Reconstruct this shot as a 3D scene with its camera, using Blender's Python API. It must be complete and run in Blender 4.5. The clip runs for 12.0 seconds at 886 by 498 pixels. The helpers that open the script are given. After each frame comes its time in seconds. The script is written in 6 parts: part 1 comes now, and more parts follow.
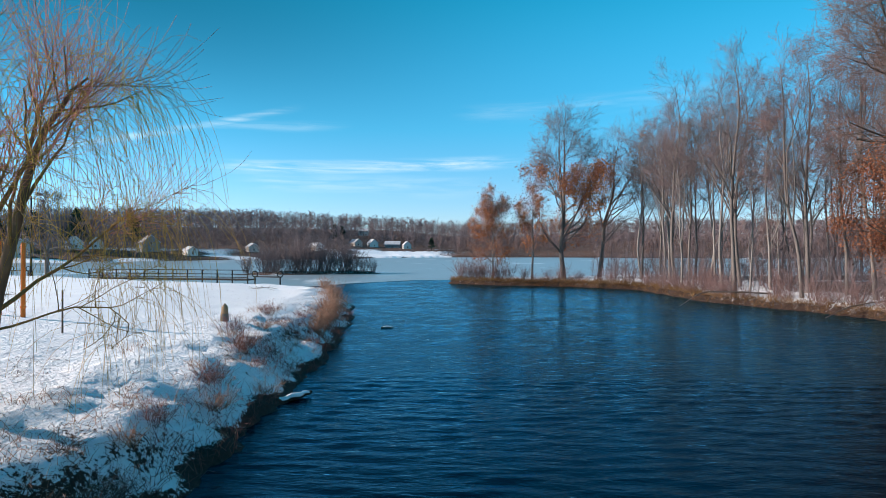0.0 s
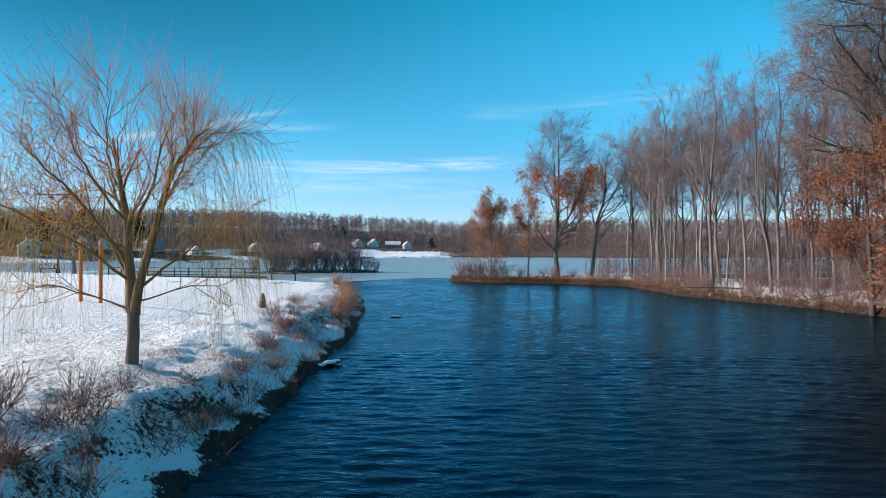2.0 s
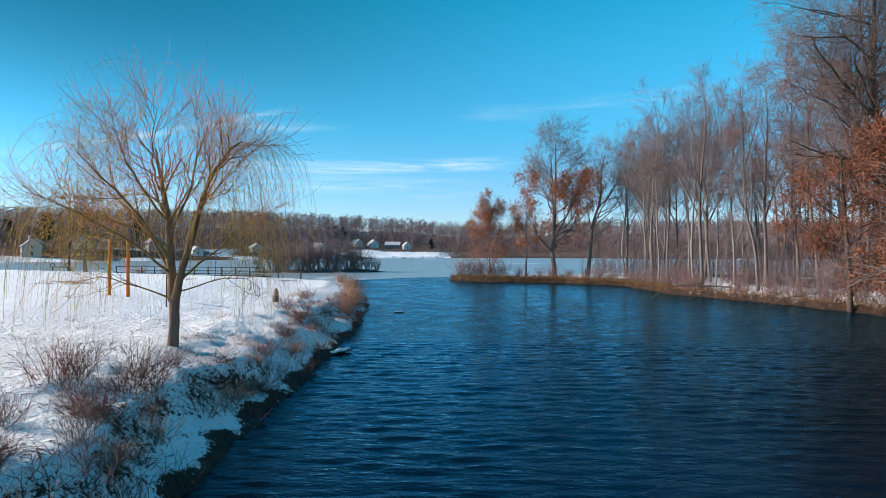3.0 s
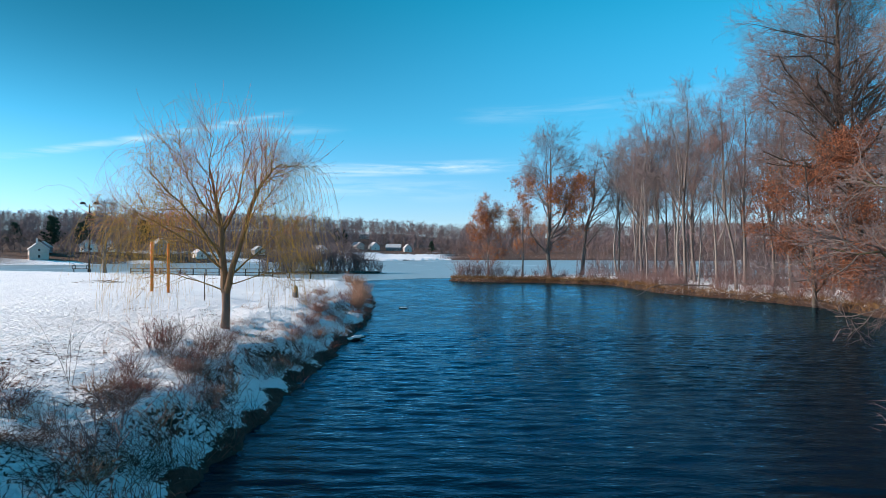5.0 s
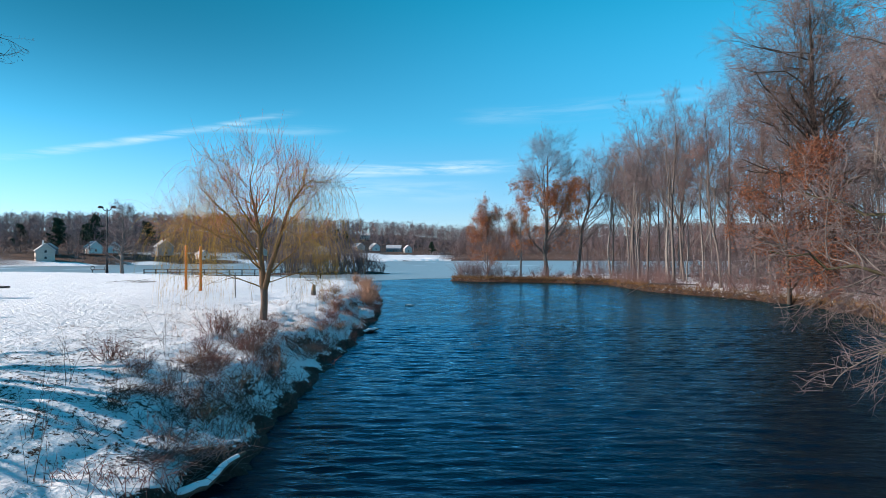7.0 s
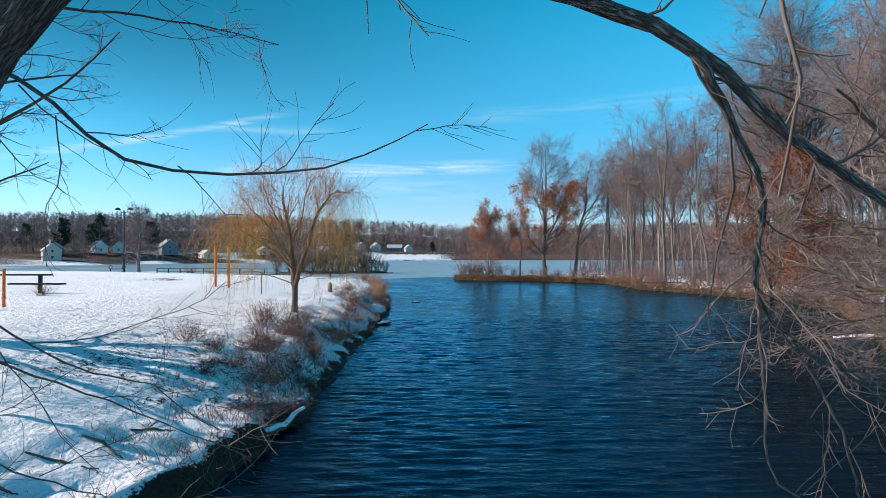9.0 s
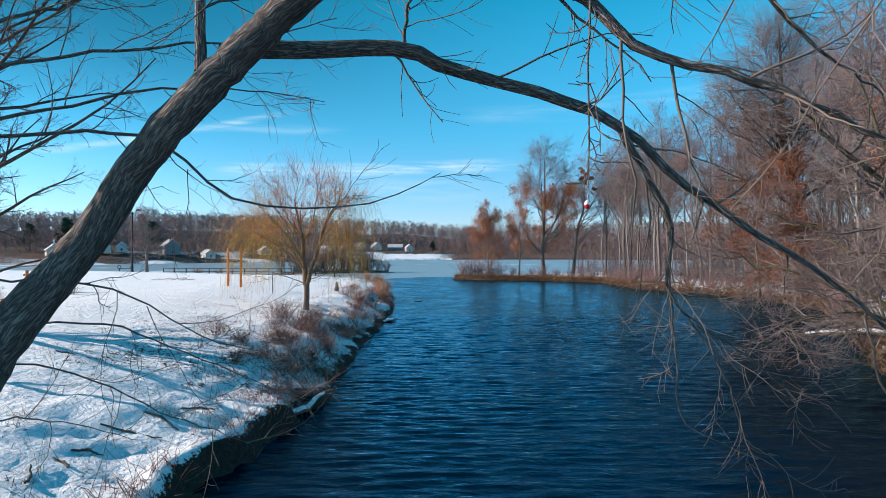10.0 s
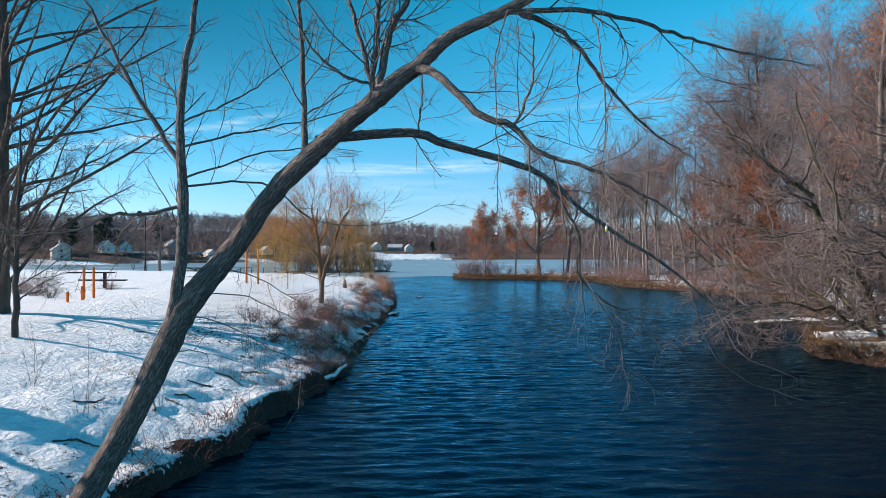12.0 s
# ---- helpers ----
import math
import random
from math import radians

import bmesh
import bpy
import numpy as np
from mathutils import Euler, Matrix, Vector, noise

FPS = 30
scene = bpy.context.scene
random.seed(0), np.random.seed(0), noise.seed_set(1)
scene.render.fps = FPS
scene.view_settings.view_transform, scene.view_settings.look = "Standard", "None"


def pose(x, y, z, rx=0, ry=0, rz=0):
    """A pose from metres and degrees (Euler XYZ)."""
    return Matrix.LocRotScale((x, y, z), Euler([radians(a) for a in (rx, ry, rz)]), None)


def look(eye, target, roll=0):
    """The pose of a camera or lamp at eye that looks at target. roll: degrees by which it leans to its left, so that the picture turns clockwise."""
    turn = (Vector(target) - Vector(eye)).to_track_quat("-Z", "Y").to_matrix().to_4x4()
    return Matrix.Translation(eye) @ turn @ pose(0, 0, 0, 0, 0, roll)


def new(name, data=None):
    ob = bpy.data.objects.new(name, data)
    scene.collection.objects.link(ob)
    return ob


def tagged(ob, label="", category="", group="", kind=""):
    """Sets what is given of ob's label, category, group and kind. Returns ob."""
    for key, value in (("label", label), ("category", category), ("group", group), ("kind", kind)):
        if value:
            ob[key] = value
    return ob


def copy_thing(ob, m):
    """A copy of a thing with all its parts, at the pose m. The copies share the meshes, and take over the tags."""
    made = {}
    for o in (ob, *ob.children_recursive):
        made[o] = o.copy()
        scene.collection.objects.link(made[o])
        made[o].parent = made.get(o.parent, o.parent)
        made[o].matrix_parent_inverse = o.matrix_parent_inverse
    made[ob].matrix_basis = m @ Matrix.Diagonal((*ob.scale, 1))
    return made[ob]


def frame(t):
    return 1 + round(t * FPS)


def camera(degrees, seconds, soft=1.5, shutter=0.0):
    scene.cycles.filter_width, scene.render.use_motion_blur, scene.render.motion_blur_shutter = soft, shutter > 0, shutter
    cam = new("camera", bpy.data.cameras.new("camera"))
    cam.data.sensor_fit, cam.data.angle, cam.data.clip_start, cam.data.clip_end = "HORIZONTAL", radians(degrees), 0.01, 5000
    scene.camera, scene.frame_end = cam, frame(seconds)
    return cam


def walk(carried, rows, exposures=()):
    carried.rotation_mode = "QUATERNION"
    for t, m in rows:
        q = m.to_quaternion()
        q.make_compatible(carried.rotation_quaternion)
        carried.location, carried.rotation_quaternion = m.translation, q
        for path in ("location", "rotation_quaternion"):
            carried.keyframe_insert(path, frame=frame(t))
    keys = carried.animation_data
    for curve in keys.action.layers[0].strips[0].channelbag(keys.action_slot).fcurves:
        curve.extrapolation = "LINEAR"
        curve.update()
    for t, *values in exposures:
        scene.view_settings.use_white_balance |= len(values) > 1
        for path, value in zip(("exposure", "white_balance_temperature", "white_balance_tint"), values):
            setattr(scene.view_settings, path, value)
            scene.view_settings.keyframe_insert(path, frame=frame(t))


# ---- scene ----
cam = camera(73.5, 12.0, soft=0.6)
PATH = [
    (0, (-0.07, 19.867, 4.283), (-0.197, 21.863, 4.29), 0.0),
    (0.5, (-0.038, 18.755, 4.271), (-0.165, 20.751, 4.278), -0.0),
    (1, (-0.009, 17.638, 4.243), (-0.137, 19.634, 4.25), -0.0),
    (1.5, (0.027, 16.519, 4.19), (-0.1, 18.515, 4.198), -0.0),
    (2, (0.05, 15.422, 4.159), (-0.076, 17.418, 4.167), -0.0),
    (2.5, (0.069, 14.344, 4.118), (-0.055, 16.34, 4.126), 0.1),
    (3, (0.117, 13.294, 4.058), (-0.007, 15.29, 4.068), 0.1),
    (5, (0.356, 9.357, 3.986), (0.231, 11.353, 4.004), 0.0),
    (5.5, (0.392, 8.397, 4.035), (0.267, 10.394, 4.053), 0.0),
    (6, (0.398, 7.457, 4.042), (0.273, 9.453, 4.06), 0.0),
    (6.5, (0.388, 6.577, 4.064), (0.264, 8.573, 4.084), -0.0),
    (7, (0.339, 5.717, 4.05), (0.215, 7.713, 4.07), -0.1),
    (9, (0.192, 2.147, 4.105), (0.068, 4.144, 4.123), -0.1),
    (9.5, (0.234, 1.22, 4.137), (0.109, 3.216, 4.154), -0.2),
    (10, (0.225, 0.202, 4.212), (0.1, 2.198, 4.228), -0.1),
    (10.5, (0.266, -0.903, 4.272), (0.142, 1.093, 4.288), -0.2),
    (11, (0.319, -1.972, 4.259), (0.196, 0.024, 4.275), -0.1),
    (11.5, (0.377, -2.946, 4.242), (0.255, -0.95, 4.256), -0.1),
    (12, (0.497, -3.804, 4.206), (0.374, -1.807, 4.222), -0.1),
]
walk(cam, [(t, look(eye, aim, roll)) for t, eye, aim, roll in PATH])

# ---- world, sun and exposure ----
SUN_ELEV, SUN_AZ = 25.0, -90.0          # degrees; azimuth from +y towards +x
scene.view_settings.exposure = 0.6

world = bpy.data.worlds.new("winter_sky")
scene.world = world
world.use_nodes = True
wn, wl = world.node_tree.nodes, world.node_tree.links
wn.clear()


def wnode(kind, **values):
    n = wn.new(kind)
    for k, v in values.items():
        if k == "operation":
            n.operation = v
        elif k == "blend_type":
            n.blend_type = v
    return n


def wmath(op, a, b=None, c=None):
    n = wn.new("ShaderNodeMath")
    n.operation = op
    for i, v in enumerate((a, b, c)):
        if v is None:
            continue
        if isinstance(v, (int, float)):
            n.inputs[i].default_value = v
        else:
            wl.new(v, n.inputs[i])
    return n.outputs[0]


def wsmooth(v, lo, hi):
    n = wn.new("ShaderNodeMapRange")
    n.interpolation_type = "SMOOTHSTEP"
    wl.new(v, n.inputs[0])
    n.inputs[1].default_value, n.inputs[2].default_value = lo, hi
    return n.outputs[0]


sky = wn.new("ShaderNodeTexSky")
sky.sky_type = "NISHITA"
sky.sun_disc = False
sky.sun_elevation, sky.sun_rotation = radians(SUN_ELEV), radians(SUN_AZ)
sky.air_density, sky.dust_density, sky.ozone_density = 1.0, 0.0, 4.0
tint = wn.new("ShaderNodeMix")
tint.data_type, tint.blend_type = "RGBA", "MULTIPLY"
tint.inputs[0].default_value = 1.0
wl.new(sky.outputs[0], tint.inputs[6])
# thin high cloud: long streaks along given bearings (u) and heights (v)
coord = wn.new("ShaderNodeTexCoord")
split = wn.new("ShaderNodeSeparateXYZ")
wl.new(coord.outputs["Generated"], split.inputs[0])
u = wmath("ARCTAN2", split.outputs[0], split.outputs[1])
v = split.outputs[2]
grade = wn.new("ShaderNodeValToRGB")          # the film's cool cast, deepest overhead
stops = ((0.0, (1.1, 1.12, 1.5)), (0.09, (0.85, 1.24, 1.47)), (0.2, (0.42, 1.37, 1.45)), (0.42, (0.06, 1.23, 1.15)))
for p, c in stops[1:-1]:
    grade.color_ramp.elements.new(p)
for k, (p, c) in enumerate(stops):
    grade.color_ramp.elements[k].color = (*c, 1)
grade.color_ramp.elements[-1].position = stops[-1][0]
wl.new(v, grade.inputs[0])
# the upper sky deepens towards the sun's side and pales away from it
side = wn.new("ShaderNodeMapRange")
side.interpolation_type = "SMOOTHERSTEP"
for k, val in enumerate((-0.75, 0.45, -0.52, 0.46)):
    side.inputs[k + 1].default_value = val
wl.new(split.outputs[0], side.inputs[0])
balance = wmath("ADD", 1.0, wmath("MULTIPLY", side.outputs[0], wsmooth(v, 0.08, 0.38)))
shade = wn.new("ShaderNodeVectorMath")
shade.operation = "SCALE"
wl.new(grade.outputs[0], shade.inputs[0])
wl.new(balance, shade.inputs["Scale"])
wl.new(shade.outputs[0], tint.inputs[7])
comb = wn.new("ShaderNodeCombineXYZ")
wl.new(wmath("MULTIPLY", u, 5.0), comb.inputs[0])
wl.new(wmath("MULTIPLY", v, 60.0), comb.inputs[1])
wisp = wn.new("ShaderNodeTexNoise")
wisp.inputs["Scale"].default_value, wisp.inputs["Detail"].default_value, wisp.inputs["Roughness"].default_value = 1.3, 7, 0.6
wisp.inputs["Distortion"].default_value = 0.4
wl.new(comb.outputs[0], wisp.inputs["Vector"])
wisps = wsmooth(wisp.outputs["Fac"], 0.33, 0.72)
total = None
# bearing from, bearing to, height at the first, height at the second, half thickness, strength
for u0, u1, v0, v1, half, power in ((-0.45, 0.09, 0.131, 0.149, 0.015, 0.95), (-0.78, -0.28, 0.112, 0.234, 0.009, 0.6),
                                    (-0.42, 0.04, 0.115, 0.105, 0.026, 0.34), (-0.06, 0.42, 0.222, 0.244, 0.022, 0.16),
                                    (-0.50, -0.2, 0.190, 0.205, 0.012, 0.25)):
    slope = (v1 - v0) / (u1 - u0)
    mid = wmath("ADD", wmath("MULTIPLY", u, slope), v0 - slope * u0)
    off = wmath("ABSOLUTE", wmath("SUBTRACT", v, mid))
    band = wmath("SUBTRACT", 1.0, wsmooth(off, 0.0, half))
    ends = wmath("MULTIPLY", wsmooth(u, u0, u0 + 0.09), wmath("SUBTRACT", 1.0, wsmooth(u, u1 - 0.12, u1)))
    one = wmath("MULTIPLY", wmath("MULTIPLY", band, ends), wmath("MULTIPLY", wisps, power))
    total = one if total is None else wmath("MAXIMUM", total, one)
cloud = wn.new("ShaderNodeMix")
cloud.data_type = "RGBA"
wl.new(total, cloud.inputs[0])
wl.new(tint.outputs[2], cloud.inputs[6])
cloud.inputs[7].default_value = (6.5, 8.2, 9.2, 1)
bg = wn.new("ShaderNodeBackground")
wl.new(cloud.outputs[2], bg.inputs[0])
bg.inputs[1].default_value = 0.082
out = wn.new("ShaderNodeOutputWorld")
wl.new(bg.outputs[0], out.inputs[0])

sun_data = bpy.data.lights.new("sun", "SUN")
sun_data.energy, sun_data.angle, sun_data.color = 4.9, radians(0.53), (1.0, 0.87, 0.78)
sun = new("sun", sun_data)
az, el = radians(SUN_AZ), radians(SUN_ELEV)
sun.matrix_world = look((60 * math.sin(az) * math.cos(el), 60 * math.cos(az) * math.cos(el), 60 * math.sin(el)), (0, 0, 0))

# ---- materials ----
def shader(name):
    m = bpy.data.materials.new(name)
    m.use_nodes = True
    nt = m.node_tree
    return m, nt.nodes, nt.links, nt.nodes["Principled BSDF"]


def noise_node(nodes, links, scale, detail=4.0, stretch=(1, 1, 1), space="Object", rough=0.55):
    tc, mp, n = nodes.new("ShaderNodeTexCoord"), nodes.new("ShaderNodeMapping"), nodes.new("ShaderNodeTexNoise")
    links.new(tc.outputs[space], mp.inputs[0])
    mp.inputs["Scale"].default_value = stretch
    links.new(mp.outputs[0], n.inputs["Vector"])
    n.inputs["Scale"].default_value, n.inputs["Detail"].default_value, n.inputs["Roughness"].default_value = scale, detail, rough
    return n.outputs["Fac"]


def ramp(nodes, links, fac, stops):
    r = nodes.new("ShaderNodeValToRGB")
    el = r.color_ramp.elements
    while len(el) < len(stops):
        el.new(0.5)
    for e, (p, c) in zip(el, stops):
        e.position, e.color = p, (*c, 1)
    links.new(fac, r.inputs[0])
    return r.outputs[0]


def mixc(nodes, links, fac, a, b, mode="MIX"):
    n = nodes.new("ShaderNodeMix")
    n.data_type, n.blend_type = "RGBA", mode
    for sock, val in ((n.inputs[0], fac), (n.inputs[6], a), (n.inputs[7], b)):
        if isinstance(val, float):
            sock.default_value = val
        elif isinstance(val, tuple):
            sock.default_value = (*val, 1)
        else:
            links.new(val, sock)
    return n.outputs[2]


def bump(nodes, links, bsdf, height, strength, distance):
    b = nodes.new("ShaderNodeBump")
    b.inputs["Strength"].default_value, b.inputs["Distance"].default_value = strength, distance
    links.new(height, b.inputs["Height"])
    links.new(b.outputs[0], bsdf.inputs["Normal"])


def mottled(name, c1, c2, scale=6.0, stretch=(1, 1, 1), rough=0.85, relief=0.3, depth=0.01, c3=None, metal=0.0, per_piece=0.0):
    """A surface in two tones at two scales, with relief."""
    m, nodes, links, b = shader(name)
    f1 = noise_node(nodes, links, scale, 5, stretch)
    f2 = noise_node(nodes, links, scale * 0.17, 3, stretch)
    col = ramp(nodes, links, f1, ((0.3, c1), (0.7, c2)))
    col = mixc(nodes, links, f2, col, c3 or tuple(0.7 * x for x in c1))
    if per_piece:
        g = nodes.new("ShaderNodeNewGeometry")
        hs = nodes.new("ShaderNodeHueSaturation")
        mr = nodes.new("ShaderNodeMapRange")
        links.new(g.outputs["Random Per Island"], mr.inputs[0])
        mr.inputs[3].default_value, mr.inputs[4].default_value = 1 - per_piece, 1 + per_piece
        links.new(mr.outputs[0], hs.inputs["Value"])
        links.new(col, hs.inputs["Color"])
        col = hs.outputs[0]
    links.new(col, b.inputs["Base Color"])
    b.inputs["Roughness"].default_value, b.inputs["Metallic"].default_value = rough, metal
    b.inputs["Specular IOR Level"].default_value = 0.25
    bump(nodes, links, b, f1, relief, depth)
    return m


BARK_GREY = mottled("grey_bark", (0.14, 0.115, 0.105), (0.32, 0.27, 0.245), 9, (1, 1, 0.16), 0.9, 0.6, 0.03)
BARK_PALE = mottled("pale_bark", (0.20, 0.175, 0.165), (0.42, 0.375, 0.35), 3, (1, 1, 0.3), 0.9, 0.4, 0.02, (0.17, 0.145, 0.13))
BARK_DARK = mottled("dark_bark", (0.055, 0.045, 0.04), (0.16, 0.125, 0.10), 9, (1, 1, 0.18), 0.92, 0.6, 0.03)
TWIG_GREY = mottled("grey_twigs", (0.15, 0.115, 0.12), (0.27, 0.21, 0.215), 2, per_piece=0.25)
TWIG_RED = mottled("reddish_twigs", (0.21, 0.125, 0.12), (0.33, 0.215, 0.20), 2, per_piece=0.25)
TWIG_PALE = mottled("pale_twigs", (0.13, 0.095, 0.095), (0.28, 0.215, 0.215), 5, per_piece=0.2)
TWIG_DARK = mottled("dark_twigs", (0.07, 0.05, 0.043), (0.14, 0.10, 0.085), 4, per_piece=0.2)
TWIG_MID = mottled("brown_grey_twigs", (0.13, 0.09, 0.08), (0.24, 0.175, 0.16), 3, per_piece=0.3)
WILLOW_BARK = mottled("willow_bark", (0.17, 0.11, 0.085), (0.31, 0.205, 0.155), 12, (1, 1, 0.2), 0.9, 0.7, 0.03)
WILLOW_STEM = mottled("willow_stem_bark", (0.19, 0.11, 0.065), (0.33, 0.195, 0.11), 10, (1, 1, 0.3), 0.9, 0.6, 0.02)
WILLOW_LIMB = mottled("willow_limb_bark", (0.20, 0.10, 0.05), (0.36, 0.185, 0.075), 9, (1, 1, 0.4), 0.85, 0.5, 0.01, (0.24, 0.15, 0.05))
WILLOW_WHIP = mottled("willow_whips", (0.50, 0.28, 0.05), (0.66, 0.39, 0.08), 2, per_piece=0.3)
WILLOW_RED = mottled("willow_top_twigs", (0.50, 0.175, 0.14), (0.62, 0.27, 0.21), 2, per_piece=0.3)
OAK_LEAF = mottled("dry_oak_leaf", (0.42, 0.14, 0.045), (0.58, 0.235, 0.085), 1.5, per_piece=0.45, c3=(0.34, 0.11, 0.04))
RUST_LEAF = mottled("rusty_oak_leaf", (0.22, 0.082, 0.042), (0.38, 0.155, 0.075), 1.5, per_piece=0.45, c3=(0.17, 0.06, 0.035))
DRY_GRASS = mottled("dry_grass", (0.34, 0.185, 0.125), (0.48, 0.30, 0.21), 2, per_piece=0.35)
BRUSH_RED = mottled("reddish_brush", (0.19, 0.07, 0.06), (0.31, 0.135, 0.115), 2, per_piece=0.35)
CONIFER = mottled("conifer_needles", (0.02, 0.045, 0.03), (0.05, 0.085, 0.05), 2, per_piece=0.3)
ORANGE = mottled("orange_paint", (0.72, 0.16, 0.02), (0.80, 0.22, 0.03), 14, rough=0.5, relief=0.1, depth=0.002, c3=(0.62, 0.13, 0.02))
BLACK_METAL = mottled("black_metal", (0.012, 0.013, 0.015), (0.03, 0.03, 0.033), 8, rough=0.5, relief=0.1, depth=0.002)
OLD_WOOD = mottled("weathered_wood", (0.10, 0.075, 0.06), (0.22, 0.17, 0.13), 7, (1, 1, 0.2), 0.9, 0.5, 0.01)
STUMP_WOOD = mottled("stump_wood", (0.34, 0.20, 0.11), (0.50, 0.33, 0.20), 9, (1, 1, 0.2), 0.9, 0.5, 0.01)
SNOW_CAP = mottled("settled_snow", (0.80, 0.80, 0.83), (0.88, 0.88, 0.90), 6, rough=0.6, relief=0.3, depth=0.02, c3=(0.82, 0.82, 0.86))
WALL_WHITE = mottled("white_siding", (0.50, 0.48, 0.46), (0.64, 0.62, 0.60), 3, (1, 1, 8), 0.7, 0.2, 0.01, (0.6, 0.58, 0.56))
WALL_TAN = mottled("tan_siding", (0.48, 0.40, 0.35), (0.62, 0.53, 0.47), 3, (1, 1, 8), 0.8, 0.2, 0.01)
WALL_GREY = mottled("grey_siding", (0.22, 0.23, 0.25), (0.32, 0.33, 0.35), 3, (1, 1, 8), 0.8, 0.2, 0.01)
ROOF_DARK = mottled("snow_dusted_shingles", (0.16, 0.15, 0.15), (0.66, 0.66, 0.69), 0.9, (1, 1, 4), 0.9, 0.4, 0.02, (0.5, 0.5, 0.53))
BRICK_RED = mottled("red_brick", (0.25, 0.09, 0.06), (0.36, 0.14, 0.10), 8, (1, 1, 3), 0.9, 0.4, 0.01)
LOG_WOOD = mottled("split_log_wood", (0.16, 0.11, 0.08), (0.30, 0.215, 0.16), 7, (1, 1, 1), 0.9, 0.5, 0.01)
SOIL = mottled("wet_soil", (0.022, 0.017, 0.014), (0.055, 0.042, 0.033), 5, rough=0.8, relief=0.7, depth=0.04)

def furrowed(name, low, mid_tone, high, size=1.0):
    """Bark with deep lengthwise furrows that follow the stem."""
    m, nodes, links, b = shader(name)
    at = nodes.new("ShaderNodeAttribute")
    at.attribute_name = "grain"

    def layer(scale, stretch, detail):
        mp, n = nodes.new("ShaderNodeMapping"), nodes.new("ShaderNodeTexNoise")
        links.new(at.outputs["Vector"], mp.inputs[0])
        mp.inputs["Scale"].default_value = stretch
        links.new(mp.outputs[0], n.inputs["Vector"])
        n.inputs["Scale"].default_value, n.inputs["Detail"].default_value = scale, detail
        n.inputs["Distortion"].default_value = 0.6
        return n.outputs["Fac"]

    def mth(op, a, c):
        n = nodes.new("ShaderNodeMath")
        n.operation = op
        for i, x in enumerate((a, c)):
            if isinstance(x, (int, float)):
                n.inputs[i].default_value = x
            else:
                links.new(x, n.inputs[i])
        return n.outputs[0]

    ridge = mth("MINIMUM", mth("MULTIPLY", mth("ABSOLUTE", mth("SUBTRACT", layer(60 * size, (1, 1, 0.11), 4), 0.5), 0), 7.0), 1.0)
    plate = layer(150 * size, (1, 1, 0.35), 5)
    broad = layer(3.5 * size, (1, 1, 0.5), 3)
    h = mth("ADD", mth("MULTIPLY", ridge, 0.75), mth("MULTIPLY", plate, 0.35))
    col = ramp(nodes, links, h, ((0.12, low), (0.5, mid_tone), (0.95, high)))
    links.new(mixc(nodes, links, mth("MULTIPLY", broad, 0.3), col, low), b.inputs["Base Color"])
    b.inputs["Roughness"].default_value, b.inputs["Specular IOR Level"].default_value = 0.92, 0.2
    bump(nodes, links, b, h, 1.0, 0.016 / size)
    return m


GLASS, gn, gl, gb = shader("window_glass")
gb.inputs["Base Color"].default_value, gb.inputs["Roughness"].default_value = (0.03, 0.035, 0.04, 1), 0.08
PLASTIC_WHITE, gn, gl, gb = shader("white_plastic")
gb.inputs["Base Color"].default_value, gb.inputs["Roughness"].default_value = (0.8, 0.78, 0.76, 1), 0.3
PLASTIC_RED, gn, gl, gb = shader("red_plastic")
gb.inputs["Base Color"].default_value, gb.inputs["Roughness"].default_value = (0.75, 0.03, 0.06, 1), 0.3
PLASTIC_YELLOW, gn, gl, gb = shader("yellow_plastic")
gb.inputs["Base Color"].default_value, gb.inputs["Roughness"].default_value = (0.8, 0.62, 0.05, 1), 0.3


